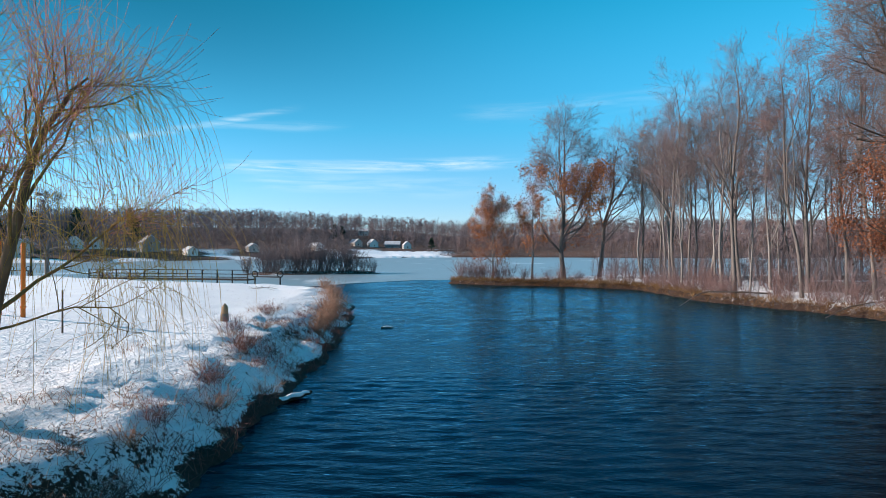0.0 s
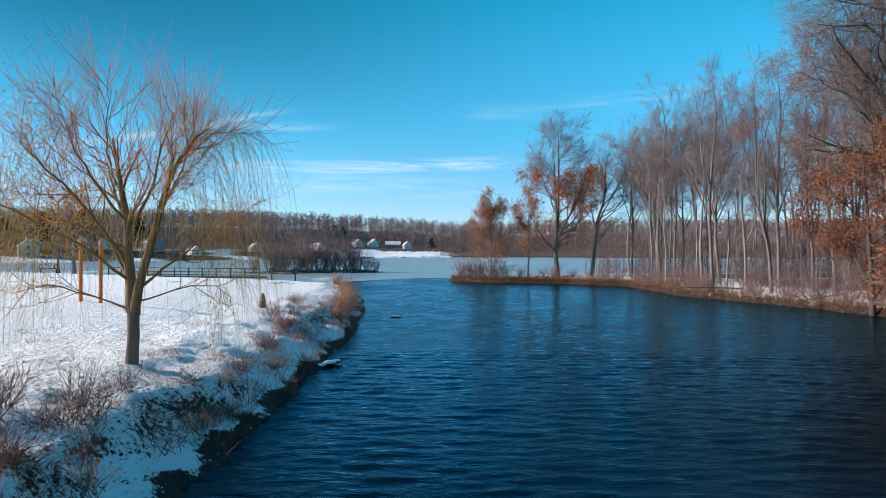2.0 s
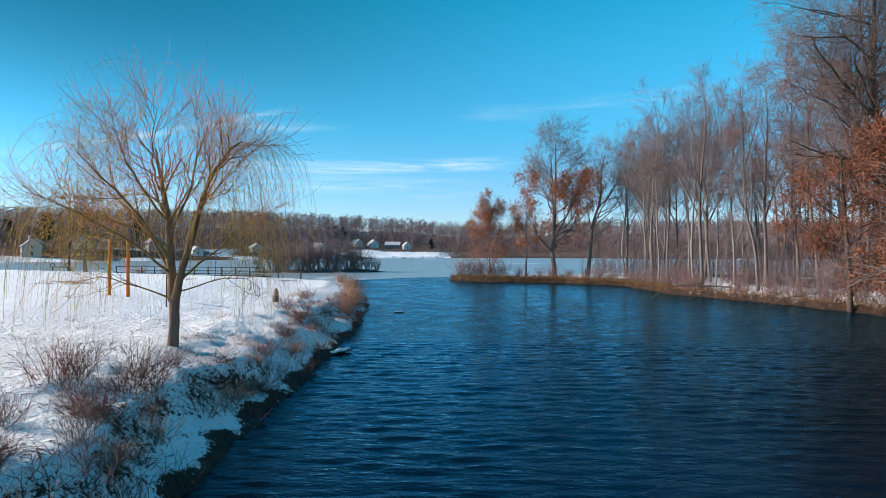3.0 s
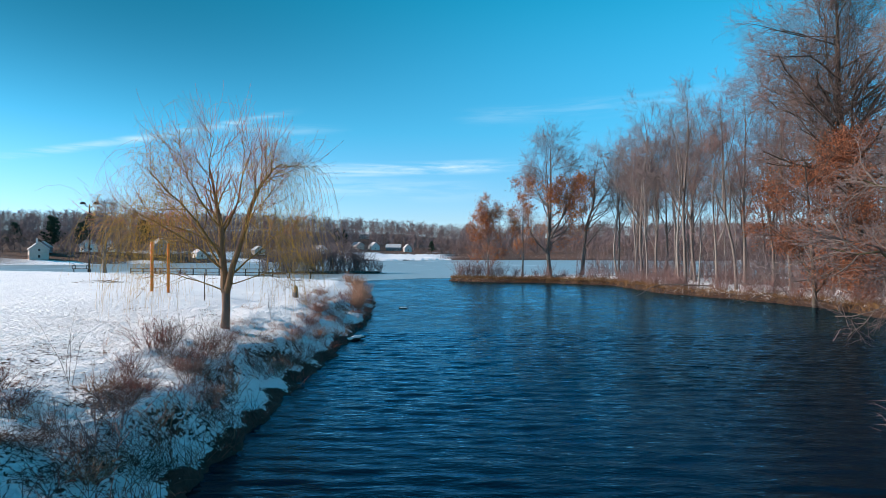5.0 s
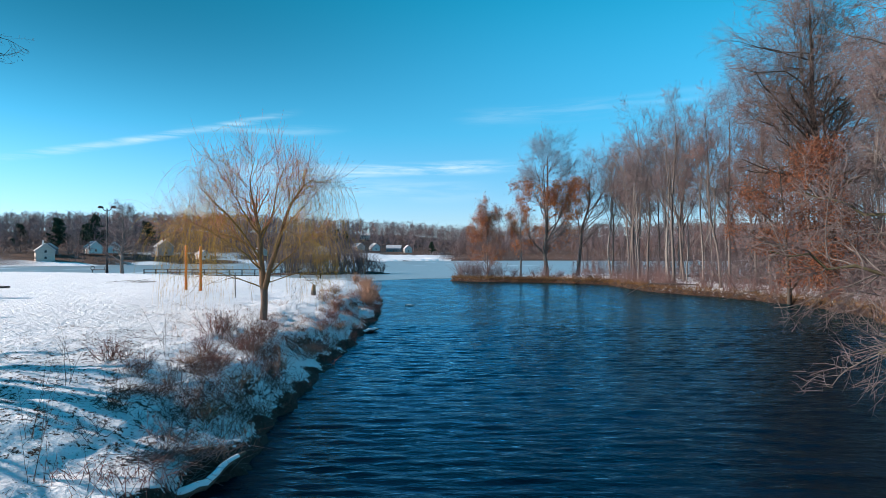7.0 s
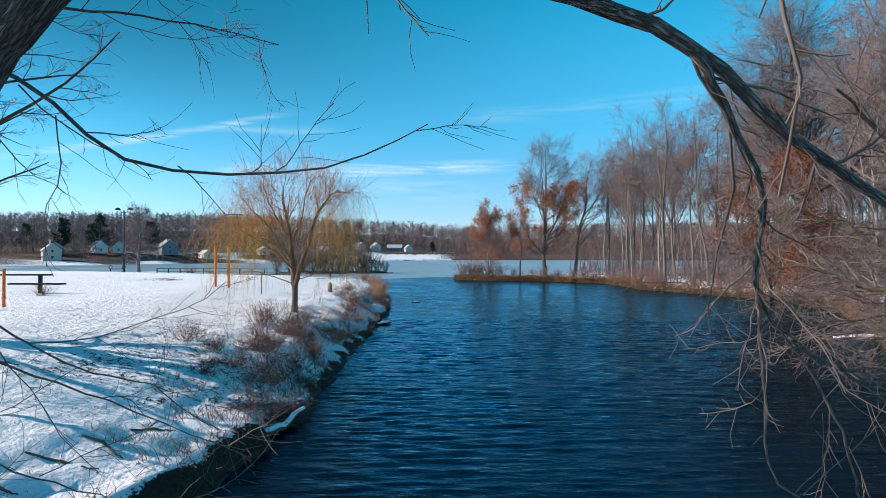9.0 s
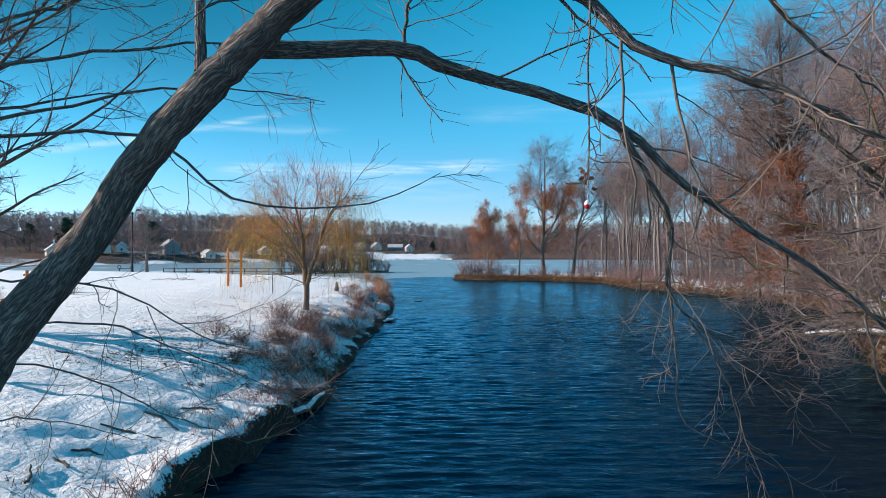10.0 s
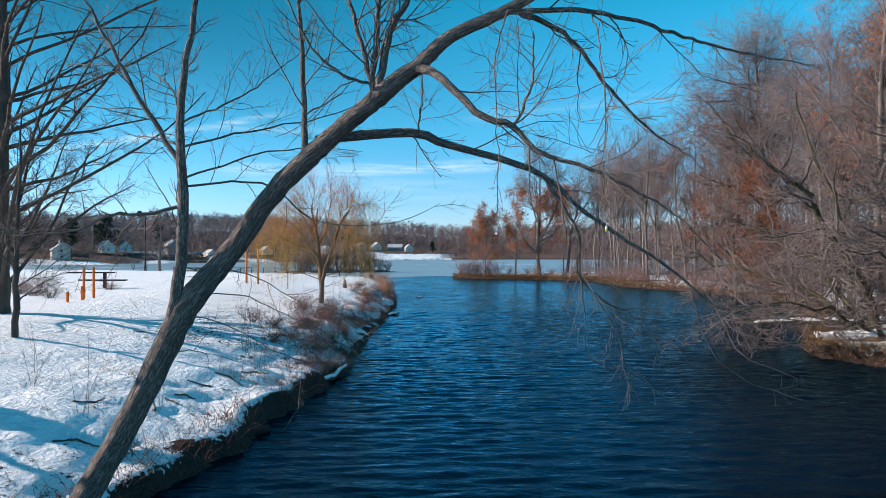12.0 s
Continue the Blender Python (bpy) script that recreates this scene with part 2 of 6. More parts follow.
def ground_material():
    """Snow, broken by dark soil and dead grass where the bank is steep, and by leaf litter under the woods."""
    m, nodes, links, b = shader("snowy_ground")
    geo = nodes.new("ShaderNodeNewGeometry")
    sep = nodes.new("ShaderNodeSeparateXYZ")
    links.new(geo.outputs["Normal"], sep.inputs[0])
    at = nodes.new("ShaderNodeAttribute")
    at.attribute_name = "litter"
    big = noise_node(nodes, links, 0.55, 5)
    mid = noise_node(nodes, links, 2.6, 6, rough=0.65)
    fine = noise_node(nodes, links, 11, 9, rough=0.72)

    def mth(op, a, c):
        n = nodes.new("ShaderNodeMath")
        n.operation = op
        for i, x in enumerate((a, c)):
            if isinstance(x, (int, float)):
                n.inputs[i].default_value = x
            else:
                links.new(x, n.inputs[i])
        return n.outputs[0]

    steep = nodes.new("ShaderNodeMapRange")
    links.new(sep.outputs[2], steep.inputs[0])
    steep.inputs[1].default_value, steep.inputs[2].default_value = 0.86, 0.5
    bare = mth("ADD", mth("ADD", mth("MULTIPLY", steep.outputs[0], 0.36), mth("MULTIPLY", at.outputs["Fac"], 0.8)),
               mth("ADD", mth("MULTIPLY", mth("SUBTRACT", mid, 0.5), 1.0), mth("MULTIPLY", mth("SUBTRACT", fine, 0.5), 2.0)))
    edge = nodes.new("ShaderNodeMapRange")
    edge.interpolation_type = "SMOOTHSTEP"
    links.new(bare, edge.inputs[0])
    edge.inputs[1].default_value, edge.inputs[2].default_value = 0.40, 0.50
    snow = ramp(nodes, links, big, ((0.3, (0.80, 0.80, 0.84)), (0.7, (0.88, 0.88, 0.90))))
    soil = ramp(nodes, links, fine, ((0.3, (0.010, 0.007, 0.006)), (0.7, (0.075, 0.042, 0.030))))
    leaf = ramp(nodes, links, mid, ((0.3, (0.05, 0.028, 0.02)), (0.7, (0.16, 0.09, 0.065))))
    fallen = nodes.new("ShaderNodeAttribute")
    fallen.attribute_name = "leafy"
    dark = mixc(nodes, links, fallen.outputs["Fac"], soil, leaf)
    links.new(mixc(nodes, links, edge.outputs[0], snow, dark), b.inputs["Base Color"])
    b.inputs["Roughness"].default_value = 0.75
    b.inputs["Specular IOR Level"].default_value = 0.2
    pits = noise_node(nodes, links, 5.5, 3, rough=0.5)
    mid = mth("ADD", mid, mth("MULTIPLY", pits, 0.9))
    h = mth("SUBTRACT", mth("ADD", mth("MULTIPLY", fine, 0.35), mid), mth("MULTIPLY", edge.outputs[0], 0.4))
    bump(nodes, links, b, h, 0.8, 0.12)
    return m


def water_material():
    """Dark pond water with wind ripples whose crests run across the channel."""
    m, nodes, links, b = shader("rippled_water")
    a = noise_node(nodes, links, 1.0, 3, (2.4, 6.5, 1), rough=0.5)
    c = noise_node(nodes, links, 1.0, 4, (6, 17, 1), rough=0.55)
    d = noise_node(nodes, links, 0.07, 3)
    mul = nodes.new("ShaderNodeMath")
    mul.operation = "MULTIPLY_ADD"
    links.new(c, mul.inputs[0])
    mul.inputs[1].default_value = 0.42
    links.new(a, mul.inputs[2])
    gust = nodes.new("ShaderNodeMapRange")
    links.new(d, gust.inputs[0])
    gust.inputs[1].default_value, gust.inputs[2].default_value = 0.3, 0.7
    gust.inputs[3].default_value, gust.inputs[4].default_value = 0.65, 1.0
    mm = nodes.new("ShaderNodeMath")
    mm.operation = "MULTIPLY"
    links.new(mul.outputs[0], mm.inputs[0])
    links.new(gust.outputs[0], mm.inputs[1])
    # dark peaty body under a blue-tinged surface gloss
    nodes.remove(b)
    ripple, depth, gloss = nodes.new("ShaderNodeBump"), nodes.new("ShaderNodeBsdfDiffuse"), nodes.new("ShaderNodeBsdfGlossy")
    ripple.inputs["Strength"].default_value, ripple.inputs["Distance"].default_value = 1.0, 0.030
    links.new(mm.outputs[0], ripple.inputs["Height"])
    depth.inputs["Color"].default_value = (0.0008, 0.004, 0.012, 1)
    gloss.inputs["Color"].default_value, gloss.inputs["Roughness"].default_value = (0.36, 0.74, 0.92, 1), 0.03
    facing, surface = nodes.new("ShaderNodeFresnel"), nodes.new("ShaderNodeMixShader")
    facing.inputs["IOR"].default_value = 1.30
    for n in (depth, gloss, facing):
        links.new(ripple.outputs[0], n.inputs["Normal"])
    links.new(facing.outputs[0], surface.inputs[0])
    links.new(depth.outputs[0], surface.inputs[1])
    links.new(gloss.outputs[0], surface.inputs[2])
    links.new(surface.outputs[0], nodes["Material Output"].inputs[0])
    return m


def ice_material():
    """Grey-blue lake ice with drifts of snow."""
    m, nodes, links, b = shader("lake_ice")
    drift = noise_node(nodes, links, 0.055, 5, (1, 0.45, 1), rough=0.6)
    grain = noise_node(nodes, links, 0.9, 4)
    ice = ramp(nodes, links, grain, ((0.3, (0.16, 0.22, 0.26)), (0.7, (0.24, 0.30, 0.34))))
    f = nodes.new("ShaderNodeMapRange")
    links.new(drift, f.inputs[0])
    f.inputs[1].default_value, f.inputs[2].default_value = 0.58, 0.66
    links.new(mixc(nodes, links, f.outputs[0], ice, (0.62, 0.66, 0.70)), b.inputs["Base Color"])
    b.inputs["Roughness"].default_value = 0.35
    bump(nodes, links, b, grain, 0.15, 0.01)
    return m


GROUND, WATER, ICE = ground_material(), water_material(), ice_material()

# ---- mesh tools ----
def rough2(x, y, seed=0):
    """Smooth value noise in the plane, -1 to 1."""
    xi, yi = np.floor(x).astype(np.int64), np.floor(y).astype(np.int64)
    fx, fy = x - xi, y - yi
    fx, fy = fx * fx * (3 - 2 * fx), fy * fy * (3 - 2 * fy)

    def h(i, j):
        n = (i * 374761393 + j * 668265263 + seed * 1274126177) & 0xFFFFFFFF
        n = ((n ^ (n >> 13)) * 1103515245) & 0xFFFFFFFF
        return ((n ^ (n >> 16)) & 0xFFFF) / 32767.5 - 1

    return (h(xi, yi) * (1 - fx) + h(xi + 1, yi) * fx) * (1 - fy) + (h(xi, yi + 1) * (1 - fx) + h(xi + 1, yi + 1) * fx) * fy


def ease(a, b, x):
    t = np.clip((x - a) / (b - a), 0, 1)
    return t * t * (3 - 2 * t)


def mesh_of(name, verts, faces, smooth=True):
    """A mesh from arrays of places and of faces that all have the same number of corners."""
    verts, faces = np.asarray(verts, np.float32).reshape(-1, 3), np.asarray(faces, np.int32)
    me = bpy.data.meshes.new(name)
    n, k = faces.shape
    me.vertices.add(len(verts))
    me.vertices.foreach_set("co", verts.ravel())
    me.loops.add(n * k)
    me.loops.foreach_set("vertex_index", faces.ravel())
    me.polygons.add(n)
    me.polygons.foreach_set("loop_start", np.arange(0, n * k, k, dtype=np.int32))
    me.polygons.foreach_set("use_smooth", np.full(n, smooth))
    me.update(calc_edges=True)
    return me


def unit(a):
    return a / np.maximum(np.linalg.norm(a, axis=-1, keepdims=True), 1e-9)


def tubes(name, sets, knobbly=0.0, grain=False):
    """One mesh of tapered round stems. Each set: places (N, K, 3), radii (N, K), number of sides."""
    vs, fs, gs, base = [], [], [], 0
    for P, R, S in sets:
        if not len(P):
            continue
        N, K, _ = P.shape
        T = unit(np.gradient(P, axis=1))
        ref = np.where(np.abs(T.mean(1)[:, 2:3]) > 0.75, np.array([[1.0, 0.15, 0]]), np.array([[0.1, 0.1, 1.0]]))[:, None, :]
        A = unit(np.cross(T, np.broadcast_to(ref, T.shape)))
        B = np.cross(T, A)
        ang = np.arange(S) * 2 * np.pi / S
        ring = A[:, :, None, :] * np.cos(ang)[None, None, :, None] + B[:, :, None, :] * np.sin(ang)[None, None, :, None]
        rad = R[:, :, None, None]
        if knobbly:
            k = np.arange(K)[None, :, None] * 0.9 + np.zeros((N, 1, S))
            s = np.arange(S)[None, None, :] * 1.0 + np.zeros((N, K, 1))
            rad = rad * (1 + knobbly * rough2(k * 0.5, s * 1.7, 3)[..., None] + knobbly * 0.6 * rough2(k * 1.7, s * 3.1, 8)[..., None])
        V = P[:, :, None, :] + ring * rad
        idx = np.arange(N * K * S).reshape(N, K, S) + base
        nx = np.roll(idx, -1, axis=2)
        F = np.stack((idx[:, :-1], nx[:, :-1], nx[:, 1:], idx[:, 1:]), -1).reshape(-1, 4)
        if grain:
            run_len = np.concatenate((np.zeros((N, 1)), np.cumsum(np.linalg.norm(np.diff(P, axis=1), axis=2), axis=1)), 1)
            c = np.stack((R[:, :, None] * np.cos(ang) + np.arange(N)[:, None, None], R[:, :, None] * np.sin(ang), run_len[:, :, None] + np.zeros(S)), -1)
            gs.append(c.reshape(-1, 3))
        vs.append(V.reshape(-1, 3))
        fs.append(F)
        base += N * K * S
    me = mesh_of(name, np.concatenate(vs), np.concatenate(fs))
    if grain:
        layer = me.attributes.new("grain", "FLOAT_VECTOR", "POINT")
        layer.data.foreach_set("vector", np.concatenate(gs).astype(np.float32).ravel())
    return me


def spikes(name, sets):
    """One mesh of fine pointed twigs, each a slim three-sided spike. Each set: places (N, K, 3) and radii (N, K)."""
    vs, fs, at = [], [], 0
    for P, R in sets:
        for k in range(P.shape[1] - 1):
            a, e, r = P[:, k], P[:, k + 1], R[:, k][:, None]
            d = unit(e - a)
            e = e + d * (0.5 * np.linalg.norm(e - a, axis=1, keepdims=True) if k < P.shape[1] - 2 else 0)
            x = unit(np.cross(d, np.array([0.31, 0.52, 0.79])))
            y = np.cross(d, x)
            V = np.stack((a + x * r, a + (-0.5 * x + 0.87 * y) * r, a + (-0.5 * x - 0.87 * y) * r, e), 1).reshape(-1, 3)
            o = np.arange(len(a))[:, None] * 4 + at
            vs.append(V)
            fs += [o + [0, 1, 3], o + [1, 2, 3], o + [2, 0, 3]]
            at += len(V)
    return mesh_of(name, np.concatenate(vs), np.concatenate(fs))


def run(points, count, radii, wobble=0.0, seed=0):
    """A smooth line through a few points, as (1, count, 3) and its radii (1, count)."""
    p = np.array(points, float)
    p = np.concatenate((2 * p[:1] - p[1:2], p, 2 * p[-1:] - p[-2:-1]))
    n = len(points) - 1
    t = np.linspace(0, n - 1e-6, count)
    i, f = t.astype(int), (t - t.astype(int))[:, None]
    a, b, c, d = p[i], p[i + 1], p[i + 2], p[i + 3]
    q = 0.5 * (2 * b + (c - a) * f + (2 * a - 5 * b + 4 * c - d) * f ** 2 + (3 * b - a - 3 * c + d) * f ** 3)
    if wobble:
        r = np.random.RandomState(seed)
        w = r.normal(0, wobble, q.shape)
        w[0] = 0
        q = q + w
    rr = np.interp(t, np.linspace(0, n, len(radii)), radii)
    return q[None], rr[None]


def grow(rng, P, R, per, u0, u1, angle, length, K, up=0.1, wob=0.15, thick=0.6, taper=0.35, rmin=0.004, shrink=0.5, flat=0.0, rmax=9.0):
    """Side shoots of the stems P, R: per of them on each, between u0 and u1 of its length."""
    N, KP, _ = P.shape
    M = N * per
    par = np.repeat(np.arange(N), per)
    u = u0 + (u1 - u0) * ((np.tile(np.arange(per), N) + rng.uniform(0, 1, M)) / per)
    t = np.clip(u, 0, 0.9999) * (KP - 1)
    i, f = t.astype(int), (t - t.astype(int))[:, None]
    start = P[par, i] * (1 - f) + P[par, i + 1] * f
    r0 = R[par, i] * (1 - f[:, 0]) + R[par, i + 1] * f[:, 0]
    tan = unit(P[par, i + 1] - P[par, i])
    rnd = rng.normal(0, 1, (M, 3))
    rnd[:, 2] *= 1 - flat
    perp = unit(rnd - (rnd * tan).sum(1, keepdims=True) * tan)
    ang = np.radians(rng.uniform(angle[0], angle[1], M))[:, None]
    d = unit(tan * np.cos(ang) + perp * np.sin(ang))
    L = rng.uniform(length[0], length[1], M) * (1 - shrink * (u - u0) / max(u1 - u0, 1e-6))
    step = (L / (K - 1))[:, None]
    out = [start]
    for k in range(K - 1):
        out.append(out[-1] + d * step)
        d = unit(d + np.array([0, 0, up]) + rng.normal(0, wob, (M, 3)))
    Q = np.stack(out, 1)
    rs = np.clip(r0 * thick, rmin, rmax)[:, None] * np.linspace(1, taper, K)[None]
    return Q, np.maximum(rs, rmin * 0.6)


def leaves(name, rng, P, count, size, spread=0.12):
    """Curled dry leaves with a pointed, lobed outline, set along the stems P."""
    N, K, _ = P.shape
    a, b = rng.randint(0, N, count), rng.randint(0, K - 1, count)
    f = rng.uniform(0, 1, (count, 1))
    c = P[a, b] * (1 - f) + P[a, b + 1] * f + rng.normal(0, spread, (count, 3))
    x = unit(rng.normal(0, 1, (count, 3)) + np.array([0, 0, -0.5]))
    y = unit(np.cross(x, rng.normal(0, 1, (count, 3))))
    z = np.cross(x, y)
    s = (size * rng.uniform(0.6, 1.3, count))[:, None]
    pts = [c, c + s * (0.35 * x + 0.36 * y + 0.10 * z), c + s * (0.62 * x + 0.14 * y), c + s * (x + 0.12 * z),
           c + s * (0.62 * x - 0.16 * y), c + s * (0.35 * x - 0.36 * y + 0.12 * z)]
    V = np.stack(pts, 1).reshape(-1, 3)
    o = np.arange(count)[:, None] * 6
    F = np.concatenate((o + [0, 1, 2], o + [0, 2, 3], o + [0, 3, 4], o + [0, 4, 5]))
    return mesh_of(name, V, F, False)


def part(name, me, material, parent, label=""):
    if isinstance(me, bmesh.types.BMesh):
        bm, me = me, bpy.data.meshes.new(name)
        bm.to_mesh(me)
        bm.free()
    ob = new(name, me)
    me.materials.append(material)
    ob.parent = parent
    return tagged(ob, label) if label else ob


def boxes(*specs, bevel=0.01):
    """A bmesh of bevelled blocks: centre x, y, z, size x, y, z."""
    bm = bmesh.new()
    for x, y, z, sx, sy, sz in specs:
        bmesh.ops.create_cube(bm, size=1, matrix=Matrix.LocRotScale((x, y, z), None, (sx, sy, sz)))
    if bevel:
        bmesh.ops.bevel(bm, geom=bm.edges[:], offset=bevel, segments=1, affect="EDGES")
    return bm


def pole(x, y, z0, z1, r0, r1=None, sides=14, cap=0.15):
    """An upright round post with a rounded top."""
    r1 = r0 if r1 is None else r1
    h = z1 - z0
    prof = [(0, r0 * 1.0), (h * 0.5, (r0 + r1) / 2), (h - r1 * cap * 3, r1), (h - r1 * cap, r1 * 0.85), (h, r1 * 0.3)]
    P = np.array([[(x, y, z0 + a) for a, _ in prof]])
    return tubes("post", [(P, np.array([[b for _, b in prof]]), sides)])


def base(name, x, y, z, label, category, group=""):
    e = new(name)
    e.location = (x, y, z)
    e.empty_display_size = 0.2
    return tagged(e, label, category, group)


bpy.context.view_layer.update()

# ---- ground, water, ice ----
SHORE_Y = (-60, 0, 5, 6.4, 7.5, 9.5, 12, 14, 16.5, 20, 24, 30, 36, 40, 47, 52, 60, 68, 80, 90)
SHORE_X = (-6.5, -6.2, -5.7, -5.4, -4.9, -4.9, -4.6, -4.6, -4.4, -4.7, -5.0, -5.3, -5.8, -6.1, -6.8, -7.5, -8.9, -10.5, -14, -17)
RIGHT_Y = (-60, 0, 12, 17, 19.5, 22, 26, 32, 38, 45, 54, 60, 66, 72, 80, 87)
RIGHT_X = (22, 20, 18.0, 16.4, 15.0, 14.2, 16.5, 19.5, 22.5, 25.3, 26.0, 24.2, 21.6, 18.8, 18.0, 17.4)


def lands(x, y):
    """How far inside each piece of land a place lies: near bank, wooded bank, far shore, shrub island."""
    jag = 0.35 * rough2(x * 0.9, y * 0.9, 5) + 0.18 * rough2(x * 2.7, y * 2.7, 6)
    edge = np.interp(x, (-300, -120, -80, -50, -30, -15, -9), (130, 104, 95, 88, 78, 72, 64))
    left = np.minimum(np.interp(y, SHORE_Y, SHORE_X) - x, (edge - y) * 0.8) + jag
    a = np.minimum(x - np.interp(y, RIGHT_Y, RIGHT_X), 100 - y)
    lo = np.interp(x, (-4, 1.7, 11, 17.6, 25), (98, 94.3, 91.8, 86.5, 80))
    hi = np.interp(x, (-4, 5, 20, 60, 200), (101, 105, 110, 122, 140))
    right = np.maximum(a, np.minimum(np.minimum(y - lo, hi - y), x + 4)) + jag
    far = y - np.interp(x, (-900, -400, -170, -140, -70, -25, 50, 200, 600, 1500), (-50, 110, 214, 262, 360, 420, 420, 330, 280, 100)) + 6 * rough2(x * 0.03, y * 0.03, 2)
    isl = (1 - np.hypot((x + 31.5) / 13.5, (y - 129 - 0.3 * (x + 31)) / 4.5)) * 4 + jag
    return left, right, far, isl


def height(x, y):
    x, y = np.asarray(x, float), np.asarray(y, float)
    left, right, far, isl = lands(x, y)
    lump = 0.055 * rough2(x * 0.45, y * 0.45, 1) + 0.04 * rough2(x * 1.4, y * 1.4, 4) + 0.035 * rough2(x * 3.6, y * 3.6, 7)
    clod = ease(0.25, 1.0, left) * (1 - ease(2.2, 4.5, left)) * (0.3 + 0.2 * ease(12, 18, y)) * (0.09 * rough2(x * 1.1, y * 1.1, 9) + 0.10 * rough2(x * 3.0, y * 3.0, 10))
    face = 0.28 + 0.16 * rough2(x * 0.3, y * 0.55, 13) + 0.10 * rough2(x * 1.9, y * 1.9, 14) + 0.16 * (1 - ease(15, 20, y))
    quiet = 0.35 + 0.65 * (1 - ease(3.5, 9, left))
    hl = -0.8 + 0.8 * ease(-1.6, 0, left) + face * ease(-0.15, 0.3 + 0.15 * rough2(x * 1.1, y * 1.1, 15), left) + (1.17 - face) * ease(0.1, 1, left / (1.5 + 0.5 * ease(18, 26, y) + 2.2 * (1 - ease(15, 20, y)))) + 0.3 * ease(1.8, 3.6 + 3.4 * (1 - ease(15, 20, y)), left) + 0.6 * ease(3, 12, left) + (lump * quiet + clod) * ease(0, 0.6, left)
    hr = -0.8 + 0.8 * ease(-2, 0, right) + 0.5 * ease(-0.1, 0.3, right) + 0.35 * ease(0.7, 8, right) + 1.2 * ease(12, 70, right) + lump * 1.6 * ease(0, 0.8, right)
    hf = -0.8 + 0.8 * ease(-3, 0, far) + 1.3 * ease(0, 3, far) + 4.5 * ease(8, 70, far) + 17 * ease(60, 330, far) * (1 + 0.25 * rough2(x * 0.006, y * 0.006, 11)) + 0.4 * rough2(x * 0.15, y * 0.15, 12) * ease(0, 5, far)
    hi = -0.8 + 0.8 * ease(-1, 0, isl) + 0.5 * ease(0, 1.2, isl) + lump
    return np.maximum(np.maximum(hl, hr), np.maximum(hf, np.where(isl > -1, hi, -0.8)))


def z_at(x, y):
    return float(height(np.array([x]), np.array([y]))[0])


far_out = np.geomspace(1, 20, 16)
gx = np.concatenate((-160 * far_out[::-1], np.arange(-150, -60, 5), np.arange(-60, -13, 0.7), np.arange(-13, -3.6, 0.16), np.arange(-3.6, 12, 1.3),
                     np.arange(12, 40, 0.5), np.arange(40, 130, 4), 135 * far_out))
gy = np.concatenate((-60 * far_out[::-1] ** 1.2, np.arange(-55, 0, 2.5), np.arange(0, 46, 0.28), np.arange(46, 112, 0.7), np.arange(112, 160, 3),
                     np.arange(160, 480, 6), 490 * far_out ** 0.7))
X, Y = np.meshgrid(gx, gy)
Z = height(X, Y)
nx_, ny_ = len(gx), len(gy)
ids = np.arange(nx_ * ny_).reshape(ny_, nx_)
quads = np.stack((ids[:-1, :-1], ids[:-1, 1:], ids[1:, 1:], ids[1:, :-1]), -1).reshape(-1, 4)
ground_mesh = mesh_of("ground", np.stack((X, Y, Z), -1), quads)
left, right, far, isl = lands(X, Y)
worn = 1.0 * (left > -2.5) * (1 - ease(0.08, 0.36, left + 0.28 * rough2(X * 1.3, Y * 1.3, 25))) + (0.12 + 0.08 * ease(6, 8, Y)) * ease(0.2, 0.5, left) * (1 - ease(0.9, 3.2, left)) + 0.24 * ease(0.5, 1.5, left) * (1 - ease(4, 9, left)) * ease(8, 14, Y) * ease(0.1, 0.6, rough2(X * 0.25, Y * 0.25, 21) + 0.3)
worn = np.maximum(worn, (0.07 + 0.11 * ease(-0.3, 0.6, rough2(X * 0.18, Y * 0.18, 27)) + 0.22 * ease(12, 15, Y) * (1 - ease(28, 36, Y)) * (1 - ease(5, 8, left))) * ease(0.3, 0.8, left))
worn = worn * (1 - 0.6 * ease(0.7, 1.2, left) * ease(7.2, 8.2, Y) * (1 - ease(13, 16, Y))) + 0.13 * ease(0.2, 0.6, left) * (1 - ease(3.5, 6, left)) * ease(1, 3, Y) * (1 - ease(6.0, 7.0, Y))
litter = np.maximum(worn, (0.74 + 0.16 * rough2(X * 0.3, Y * 0.3, 22) + 0.3 * (1 - ease(0.3, 0.8, right)) - 0.40 * ease(0.8, 2.0, right) * (1 - ease(7, 14, right))) * (right > -3))
litter = np.maximum(litter, np.where(far > -6, 0.95 - 0.75 * ease(-0.15, 0.25, rough2(X * 0.05, Y * 0.07, 23)) * (1 - ease(35, 80, far)) * (X < -20), 0))
litter = np.maximum(litter, 0.8 * (isl > -1.5))
lawn = np.exp(-((X + 48) / 22) ** 2) * (far > 2) * (far < 45)
litter = np.clip(litter - 1.2 * lawn, 0, 1)
layer = ground_mesh.attributes.new("litter", "FLOAT", "POINT")
layer.data.foreach_set("value", litter.ravel().astype(np.float32))
leafy = np.clip(ease(0.3, 1.2, right) + ease(0, 4, far) + ease(0, 1, isl), 0, 1)
layer = ground_mesh.attributes.new("leafy", "FLOAT", "POINT")
layer.data.foreach_set("value", leafy.ravel().astype(np.float32))
ground_mesh.materials.append(GROUND)
tagged(new("ground", ground_mesh), "snow-covered park bank and wooded shores with bare soil", "ground", kind="structure")


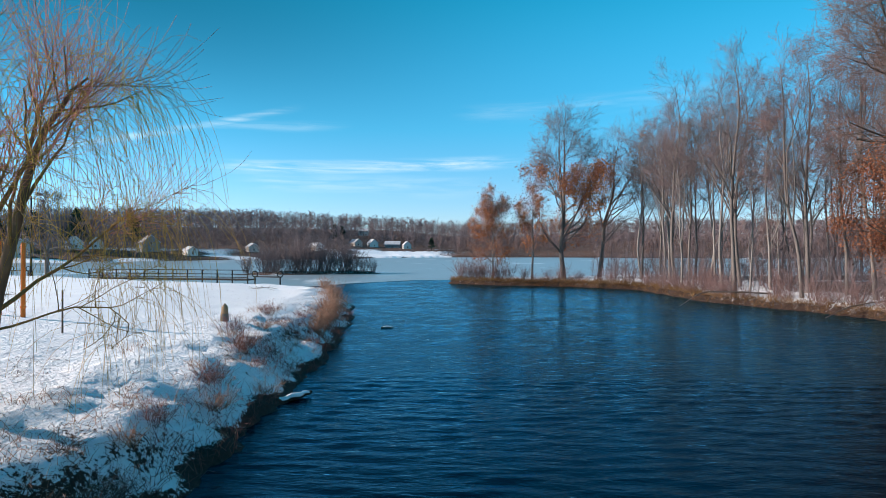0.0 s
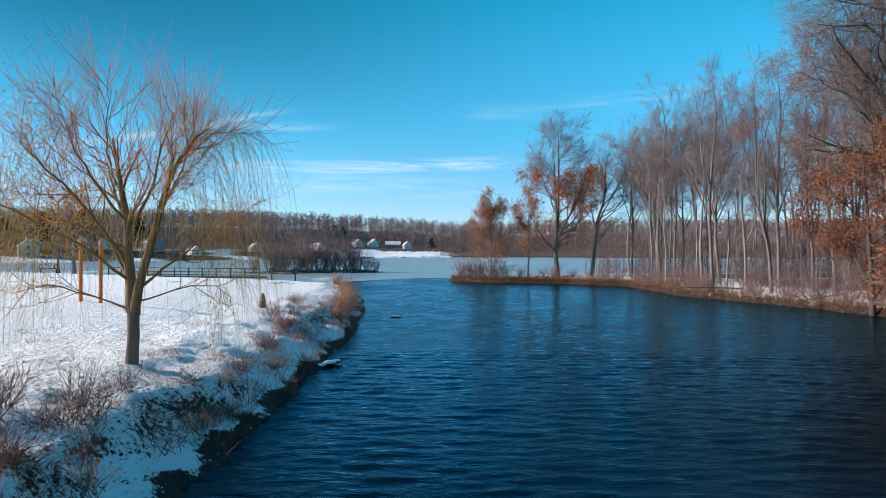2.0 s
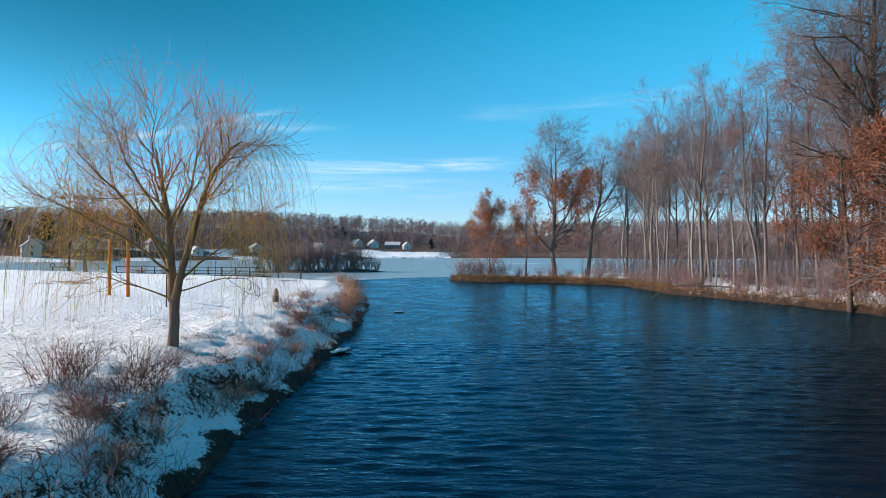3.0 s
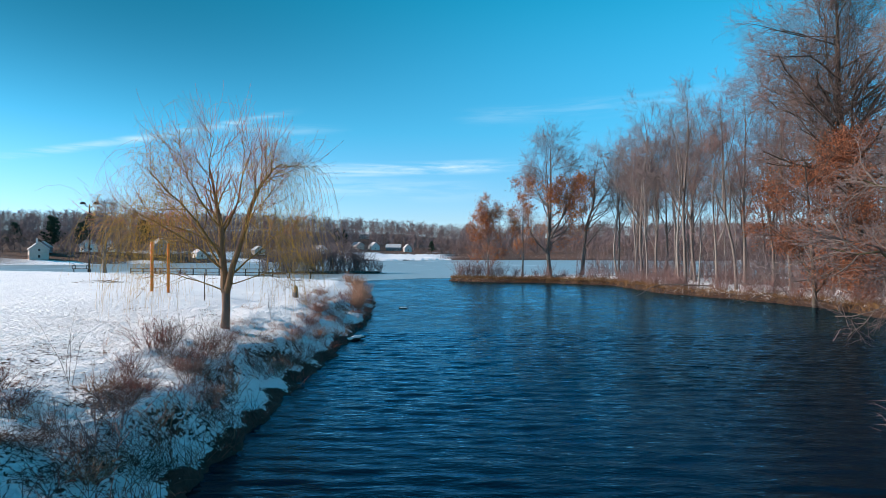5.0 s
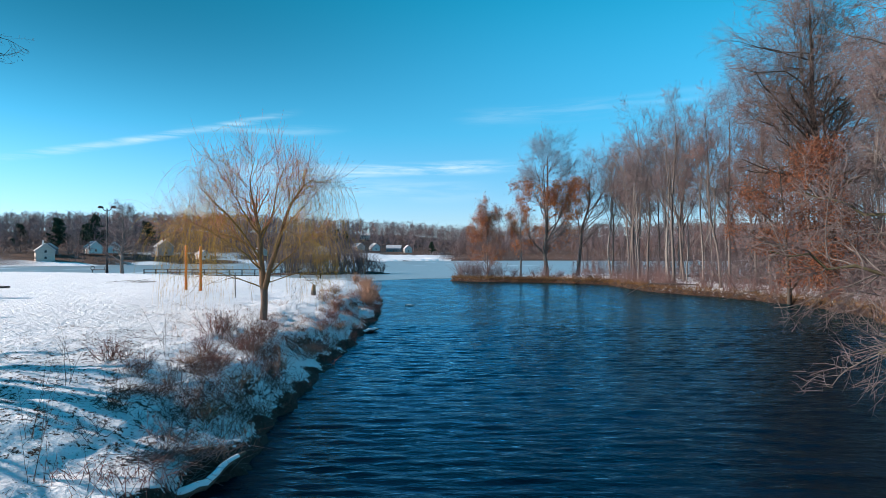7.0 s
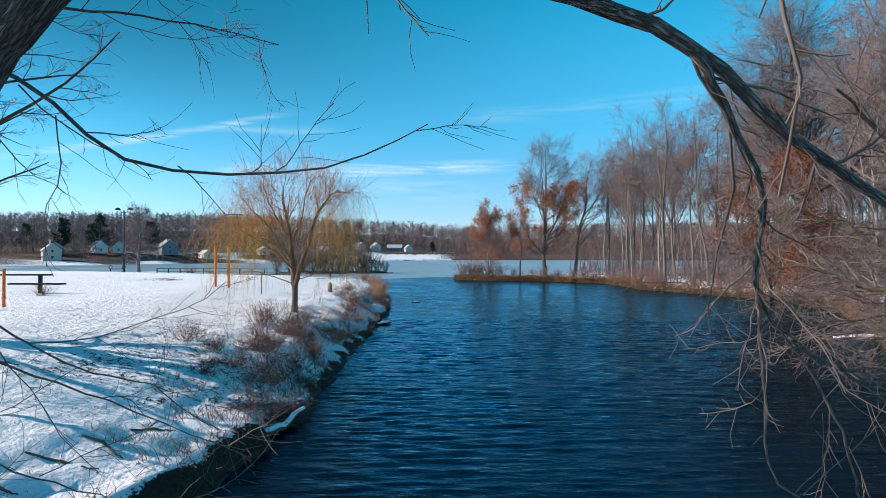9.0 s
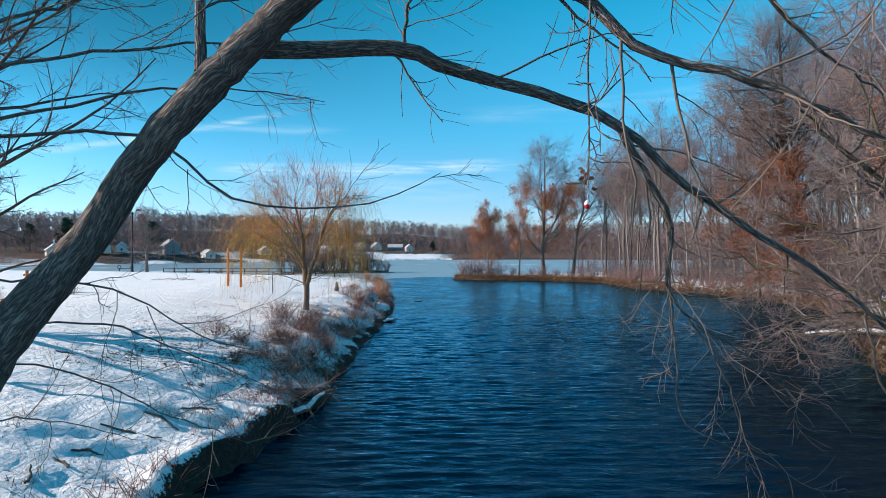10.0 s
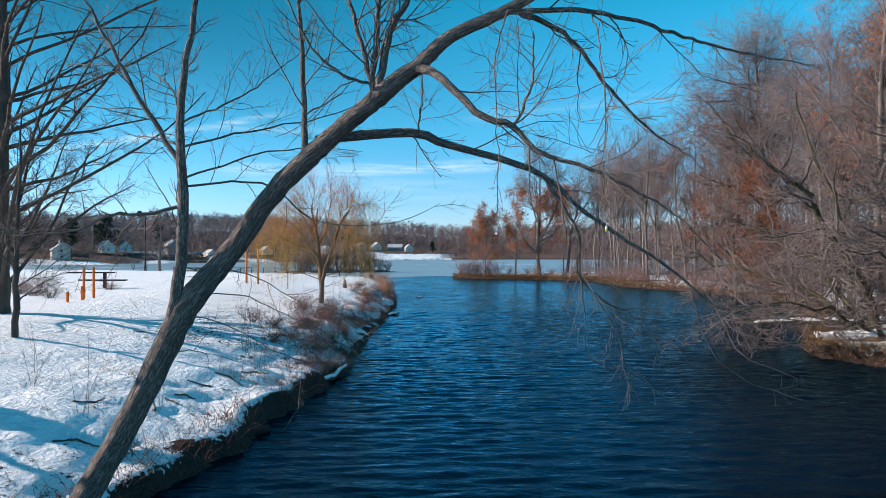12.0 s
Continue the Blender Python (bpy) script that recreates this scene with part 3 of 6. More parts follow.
def sheet(name, columns, y_front, y_back, rows, z):
    """A level sheet between two edges given for each column."""
    t = np.linspace(0, 1, rows)[:, None] ** 2
    xs = np.broadcast_to(columns, (rows, len(columns)))
    ys = y_front[None] + (y_back - y_front)[None] * t
    i = np.arange(rows * len(columns)).reshape(rows, -1)
    q = np.stack((i[:-1, :-1], i[:-1, 1:], i[1:, 1:], i[1:, :-1]), -1).reshape(-1, 4)
    return mesh_of(name, np.stack((xs, ys, np.full_like(xs, z)), -1), q)


wx = np.concatenate((np.linspace(-60, -9, 12), np.arange(-8, 28, 0.28), np.linspace(29, 60, 10)))
wy = np.concatenate((np.linspace(-80, 1, 20), np.arange(1.5, 20, 0.07), np.arange(20, 40, 0.10), np.arange(40, 110, 0.2), np.linspace(112, 125, 4)))
WX, WY = np.meshgrid(wx, wy)
gap = np.gradient(wy)[:, None]
WZ = np.zeros_like(WX)
wr = np.random.RandomState(77)
for k in range(32):
    # wind ripples: short crests that run across the channel, longer ones far apart
    length = 0.17 * 1.058 ** k
    turn = wr.normal(0, 0.30)
    phase = wr.uniform(0, 2 * np.pi)
    drift = 2.1 * rough2(WX * 0.27 / length + 31 * k, WY * 0.35 / length, 50 + k)
    swell = 0.6 + 0.4 * rough2(WX * 0.12 + k, WY * 0.12, 90 + k)
    fits = np.clip((length / gap - 2.2) / 1.6, 0, 1)
    swing = 2 * np.pi / length * (WX * math.sin(turn) + WY * math.cos(turn)) + phase + drift
    WZ += 0.0112 * length * (0.45 / length) ** 0.95 * swell * fits * (np.sin(swing) - 0.28 * np.cos(2 * swing))
wi = np.arange(WX.size).reshape(WX.shape)
water = new("water", mesh_of("water", np.stack((WX, WY, WZ), -1), np.stack((wi[:-1, :-1], wi[:-1, 1:], wi[1:, 1:], wi[1:, :-1]), -1).reshape(-1, 4)))
water.data.materials.append(WATER)
tagged(water, "dark blue pond water rippled by wind", "water", kind="structure")
cols = np.concatenate((np.linspace(-700, -60, 40), np.arange(-58, 20, 0.5), np.linspace(22, 700, 40)))
front = np.interp(cols, (-700, -60, -30, -17, -10, -4, 10, 700), (20, 60, 68, 97, 106, 108, 112, 130)) + 0.5 * rough2(cols * 0.3, cols * 0, 31) + 0.25 * rough2(cols * 1.1, cols * 0, 32)
ice = new("ice_sheet", sheet("ice_sheet", cols, front, np.full(len(cols), 520.0), 30, 0.03))
ice.data.materials.append(ICE)
tagged(ice, "grey-blue lake ice streaked with blown snow", "ice", kind="structure")

# ---- trees ----
def wood_tree(seed, tall, r0, clear, spread, label, bark, twig, limbs=13, subs=6, fine=4, tips=1, lean=(0, 0), leaf=None, leaf_count=0, leaf_size=0.16, rise=0.22, wide=(32, 62), narrow=0.6, group="", leaf_from=0.0, leaf_to=1.0, forked=True, forks=2, crook=0.12, hold=-0.3):
    """A bare tree: trunk, limbs, a haze of twigs, and dry leaves where it has kept them."""
    rng = np.random.RandomState(seed)
    root = base("tree", 0, 0, 0, label, "tree", group)
    n = 9
    top = np.array([lean[0], lean[1], tall * 0.93])
    pts = [top * t + np.array([*rng.normal(0, 0.011 * tall * (t > 0) * (t < 1), 2), 0]) for t in np.linspace(0, 1, 6)]
    P, R = run(pts, n * 2, (r0 * 1.35, r0, r0 * 0.85, r0 * 0.68, r0 * 0.42, r0 * 0.10))
    P[0, 0, 2] -= 0.25
    stems = [(P, R, 9)]
    if forked:
        F, FR = grow(rng, P, R, forks, 0.22, 0.6, (14, 28), (tall * 0.42, tall * 0.55), 9, 0.07, 0.06, 0.62, 0.15, shrink=0.3)
        stems.append((F, FR, 7))
    L, LR = grow(rng, P, R, limbs, clear, 0.97, wide, (spread * 0.8, spread * 1.25), 7, rise, crook, 0.5, 0.2, 0.012, shrink=narrow)
    if forked:
        L2, LR2 = grow(rng, F, FR, limbs // 2, 0.25, 0.97, (28, 58), (spread * 0.55, spread * 0.95), 7, rise, crook, 0.5, 0.2, 0.012, shrink=0.55)
        L, LR = np.concatenate((L, L2)), np.concatenate((LR, LR2))
    B, BR = grow(rng, L, LR, subs, 0.2, 0.98, (25, 55), (spread * 0.28, spread * 0.5), 3, rise * 0.8, 0.18, 0.55, 0.3, 0.012)
    part("trunk", tubes("trunk", stems + [(L, LR, 5), (B, BR, 3)], 0.05), bark, root)
    T, TR = grow(rng, B, BR, fine, 0.12, 1.0, (20, 52), (spread * 0.14, spread * 0.28), 2, rise * 0.7, 0.17, 0.6, 0.4, 0.012, shrink=0.3)
    U, UR = grow(rng, T, TR, tips, 0.15, 1.0, (18, 50), (spread * 0.07, spread * 0.16), 2, 0.1, 0.1, 0.7, 0.6, 0.0115, shrink=0.2)
    part("crown", spikes("crown", [(T, TR), (U, UR)]), twig, root)
    if leaf:
        z = T[:, 0, 2]
        keep = T[(z > leaf_from * tall) & (z < leaf_to * tall)]
        if len(keep) > 3:
            # leaves hang on in clusters, on some boughs only
            c = keep[:, 0]
            held = rough2(c[:, 0] * 0.6 + 7, c[:, 2] * 0.6 + c[:, 1] * 0.4, seed) > hold
            part("foliage", leaves("foliage", rng, keep[held], leaf_count, leaf_size, 0.32), leaf, root)
    return root


GREY_LABEL = "tall bare grey tree in the shoreline woods"
VASE = dict(limbs=12, subs=8, fine=5, tips=2, rise=0.11, wide=(18, 46), narrow=0.35, group="woods", forks=3, crook=0.13)
pattern = [
    wood_tree(11, 21, 0.125, 0.40, 4.6, GREY_LABEL, BARK_PALE, TWIG_GREY, **VASE),
    wood_tree(12, 23, 0.16, 0.36, 5.4, GREY_LABEL, BARK_GREY, TWIG_GREY, **VASE),
    wood_tree(13, 20, 0.11, 0.44, 4.0, GREY_LABEL, BARK_PALE, TWIG_GREY, **VASE),
    wood_tree(14, 22, 0.14, 0.34, 5.2, GREY_LABEL, BARK_GREY, TWIG_RED, lean=(-1.5, -0.6), **VASE),
    wood_tree(15, 12, 0.075, 0.25, 2.8, "slender bare tree in the shoreline woods", BARK_PALE, TWIG_RED, limbs=16, subs=6, fine=5, tips=3, rise=0.1, wide=(25, 60), group="woods", forked=False),
]
spots = [(27.5, 45.0), (30.5, 47.5), (31.0, 53.0), (26.5, 39.5), (30.5, 40.0), (33.0, 44.0), (24.0, 34.0), (27.0, 32.5), (30.0, 35.5), (21.8, 29.0), (25.5, 27.0), (20.2, 96.0), (22.2, 91.5), (24.5, 97.5), (25.5, 88.0), (21.3, 71.3), (22.8, 71.9), (19.7, 79.8), (24.6, 67.2), (26.8, 70.5), (22.3, 76.5), (20.6, 84.5), (23.8, 82.0), (28.0, 64.0), (29.5, 60.5), (27.0, 20.0), (31.0, 23.0), (33.5, 29.0), (30.0, 15.0), (35.0, 18.0), (37.0, 25.0), (38.5, 33.0), (20.5, 88.0), (22.6, 86.0), (19.2, 92.5), (24.8, 78.5), (27.0, 75.5), (25.2, 73.5), (28.4, 68.0), (26.0, 83.5), (23.0, 94.5)]
rng = np.random.RandomState(5)
while len(spots) < 74:
    x, y = rng.uniform(18, 62), rng.uniform(38, 108)
    l_, r_, f_, i_ = lands(np.array([x]), np.array([y]))
    if r_[0] < 1.5 or min((x - a) ** 2 + (y - b) ** 2 for a, b in spots) < 9:
        continue
    if x > 0.62 * y + 12:
        continue
    spots.append((x, y))
used = set()
for k, (x, y) in enumerate(spots):
    which = (0, 1, 2, 3, 0, 1, 4, 2, 3, 1)[k % 10]
    size = rng.uniform(0.86, 1.08) * (0.93 if y > 76 and x < 34 else 0.94)
    m = pose(x, y, z_at(x, y), 0, 0, rng.uniform(0, 360))
    if which in used:
        t = copy_thing(pattern[which], m)
        t.scale = (size, size, size)
    else:
        used.add(which)
        pattern[which].matrix_basis = m

# the big trees on the wooded shore
big = wood_tree(31, 27, 0.38, 0.30, 9.0, "big bare tree with spreading crown on the wooded shore", BARK_DARK, TWIG_MID, limbs=30, subs=10, fine=7, tips=3, lean=(-2.6, -1.2), wide=(48, 84), narrow=0.45, forks=3, crook=0.17, leaf=RUST_LEAF, leaf_count=1500, leaf_size=0.12, leaf_from=0.3, leaf_to=0.9, hold=0.35, rise=0.05)
big.location = (31.2, 59.5, z_at(31.2, 59.5))
big2 = copy_thing(big, pose(40.0, 37.0, z_at(40.0, 37.0), 0, 0, 70))
big3 = copy_thing(big, pose(34.5, 46.5, z_at(34.5, 46.5), 0, 0, 200))
oak = wood_tree(32, 12.5, 0.15, 0.06, 6.0, "oak still holding dry orange leaves over the water", BARK_DARK, TWIG_DARK, limbs=20, subs=7, fine=5, tips=3, lean=(-1.0, -0.5), leaf=RUST_LEAF, leaf_count=30000, leaf_size=0.14, hold=-0.3, rise=0.0, wide=(55, 88), forked=False, narrow=0.45)
oak.location = (25.4, 55.5, z_at(25.4, 55.5))
oak2 = wood_tree(33, 20, 0.28, 0.30, 5.0, "tall oak with rust-orange dry leaves", BARK_DARK, TWIG_DARK, limbs=18, subs=6, fine=4, tips=3, leaf=OAK_LEAF, leaf_count=11000, leaf_size=0.16, rise=0.03)
oak2.location = (27.4, 36.6, z_at(27.4, 36.6))
# the oaks on the point
tip = wood_tree(34, 21, 0.26, 0.12, 7.2, "bare-topped oak with orange leaves on lower boughs", BARK_GREY, TWIG_MID, limbs=20, subs=7, fine=5, tips=4, leaf=OAK_LEAF, leaf_count=9000, leaf_size=0.22, leaf_from=0.2, leaf_to=0.66, hold=-0.05, rise=0.09, wide=(34, 70), crook=0.17, narrow=0.4, forks=3)
tip.location = (10.6, 97.0, z_at(10.6, 97.0))
tip2 = wood_tree(35, 19.5, 0.22, 0.22, 6.0, "bare grey tree forking low on the point", BARK_GREY, TWIG_MID, limbs=16, subs=7, fine=5, tips=4, lean=(2.6, 0), rise=0.1, wide=(30, 62), crook=0.2, forks=3)
tip2.location = (15.4, 98.5, z_at(15.4, 98.5))
tip3 = wood_tree(36, 12.5, 0.10, 0.03, 3.4, "small oak with rusty leaves at the point's end", BARK_PALE, TWIG_RED, limbs=20, subs=6, fine=4, tips=4, leaf=OAK_LEAF, leaf_count=7000, leaf_size=0.19, hold=-0.5, leaf_from=0.0, rise=0.03, wide=(38, 72), narrow=0.8, crook=0.2)
tip3.location = (1.6, 98.2, z_at(1.6, 98.2))
tip4 = wood_tree(37, 12, 0.13, 0.3, 3.8, "slim pale-trunked oak with orange leaves", BARK_PALE, TWIG_RED, limbs=14, subs=6, fine=4, tips=3, leaf=OAK_LEAF, leaf_count=2800, leaf_size=0.22, leaf_from=0.35, forked=False, rise=0.05, wide=(40, 76), crook=0.2, hold=-0.1)
tip4.location = (6.6, 97.6, z_at(6.6, 97.6))


def willow(x, y):
    """The weeping willow: a low forked trunk, yellow limbs, red top twigs and hanging whips."""
    rng = np.random.RandomState(41)
    root = base("willow", x, y, z_at(x, y), "young weeping willow with yellow hanging whips on the snow", "tree")
    T0, R0 = run([(0, 0, -0.2), (0.0, 0, 0.0), (0.03, 0, 0.6), (0.02, 0.02, 1.35)], 14, (0.19, 0.155, 0.135, 0.145))
    A, AR = run([(0.0, 0.02, 1.25), (-0.12, 0.1, 2.2), (-0.22, 0.15, 3.3), (-0.45, 0.25, 4.5), (-0.7, 0.3, 5.6)], 14, (0.145, 0.12, 0.10, 0.06, 0.02), 0.012, 1)
    B, BR = run([(0.05, 0, 1.25), (0.30, -0.15, 2.0), (0.75, -0.3, 3.2), (1.15, -0.4, 4.4), (1.75, -0.5, 5.3), (2.2, -0.6, 5.6)], 14, (0.12, 0.10, 0.085, 0.06, 0.035, 0.015), 0.012, 2)
    part("trunk", tubes("trunk", [(T0, R0, 16)], 0.07), WILLOW_BARK, root)
    for Q, QR in ((A, AR), (B, BR)):
        part("stem", tubes("stem", [(Q, QR, 10)], 0.06), WILLOW_STEM, root, "golden-brown main stem")
    given = [([(-0.15, 0.1, 2.3), (-0.7, -0.3, 3.4), (-1.5, -0.6, 4.5), (-2.3, -0.8, 5.3)], 0.07), ([(-0.2, 0.15, 3.2), (0.15, 0.6, 4.4), (0.3, 0.9, 5.6), (0.5, 1.0, 6.4)], 0.06),
             ([(-0.1, 0.1, 1.9), (-0.9, 0.6, 2.9), (-1.9, 1.0, 3.9), (-2.7, 1.2, 4.5)], 0.06), ([(-0.25, 0.15, 3.5), (-0.9, -0.5, 4.8), (-1.2, -0.9, 6.0)], 0.05),
             ([(0.6, -0.25, 2.9), (1.3, -1.0, 3.8), (2.1, -1.5, 4.5)], 0.045), ([(0.9, -0.33, 3.6), (1.0, 0.5, 4.8), (1.1, 0.9, 5.9)], 0.04),
             ([(-0.1, 0.1, 2.0), (-0.6, -0.9, 2.8), (-1.4, -1.7, 3.5), (-2.0, -2.2, 3.9)], 0.05), ([(0.2, -0.1, 1.8), (1.0, 0.9, 2.8), (1.7, 1.7, 3.7)], 0.05),
             ([(-0.05, 0, 1.3), (-0.8, -0.1, 1.55), (-1.7, -0.3, 1.9), (-2.6, -0.4, 1.75)], 0.035), ([(0.1, 0, 1.5), (0.8, 0.3, 1.7), (1.8, 0.3, 1.9), (2.4, 0.2, 1.6)], 0.03),
             ([(-0.2, 0.1, 2.8), (-1.1, -0.2, 3.3), (-2.2, -0.2, 3.6), (-3.1, -0.3, 3.5)], 0.04), ([(-0.5, 0.2, 4.4), (-0.4, -0.4, 5.4), (-0.1, -0.7, 6.5)], 0.035)]
    Ls, Rs = zip(*[run(p, 9, (r * 0.8, r * 0.58, r * 0.4, r * 0.2), 0.025, i) for i, (p, r) in enumerate(given)])
    L, LR = np.concatenate(Ls + (A[:, 4::1][:, :9], B[:, 5::1][:, :9])), np.concatenate(Rs + (AR[:, 4:13], BR[:, 5:14]))
    main = L[:len(given)], LR[:len(given)]
    S, SR = grow(rng, L, LR, 9, 0.3, 1.0, (25, 60), (0.9, 1.9), 6, 0.12, 0.1, 0.5, 0.3, 0.010, shrink=0.3)
    for k in range(len(given)):
        part("limb", tubes("limb", [(main[0][k:k + 1], main[1][k:k + 1], 8)], 0.05), WILLOW_LIMB, root, "yellow-brown limb")
    for k in range(len(S)):
        part("bough", tubes("bough", [(S[k:k + 1], SR[k:k + 1], 5)]), WILLOW_LIMB, root)
    high = S[S[:, -1, 2] > 3.6]
    hr = SR[S[:, -1, 2] > 3.6]
    U, UR = grow(rng, high, hr, 11, 0.15, 1.0, (15, 50), (0.7, 1.9), 6, 0.16, 0.09, 0.5, 0.4, 0.0055, shrink=0.2)
    part("crown", tubes("crown", [(U, UR, 3)]), WILLOW_RED, root, "fine reddish upright twigs")
    # whips: arch out from the crown's shoulders, then hang
    W, WR = grow(rng, S, SR, 6, 0.35, 1.0, (30, 80), (1.0, 2.6), 7, -0.42, 0.06, 0.45, 0.6, 0.0042, shrink=0.1)
    outer = np.hypot(W[:, -1, 0], W[:, -1, 1]) > 1.4
    outer &= W[:, -1, 2] > 0.5
    V, VR = grow(rng, S[np.hypot(S[:, -1, 0], S[:, -1, 1]) > 1.7], SR[np.hypot(S[:, -1, 0], S[:, -1, 1]) > 1.7], 9, 0.4, 1.0, (50, 100), (1.9, 4.0), 7, -0.8, 0.05, 0.45, 0.6, 0.0042, shrink=0.1)
    V = V[(V[:, -1, 2] > 0.35)]
    VR = VR[:len(V)]
    part("weeping_crown", tubes("weeping_crown", [(W[outer], WR[outer], 3), (V, VR, 3)]), WILLOW_WHIP, root, "long hanging yellow whips")
    return root


willow(-8.5, 29.5)


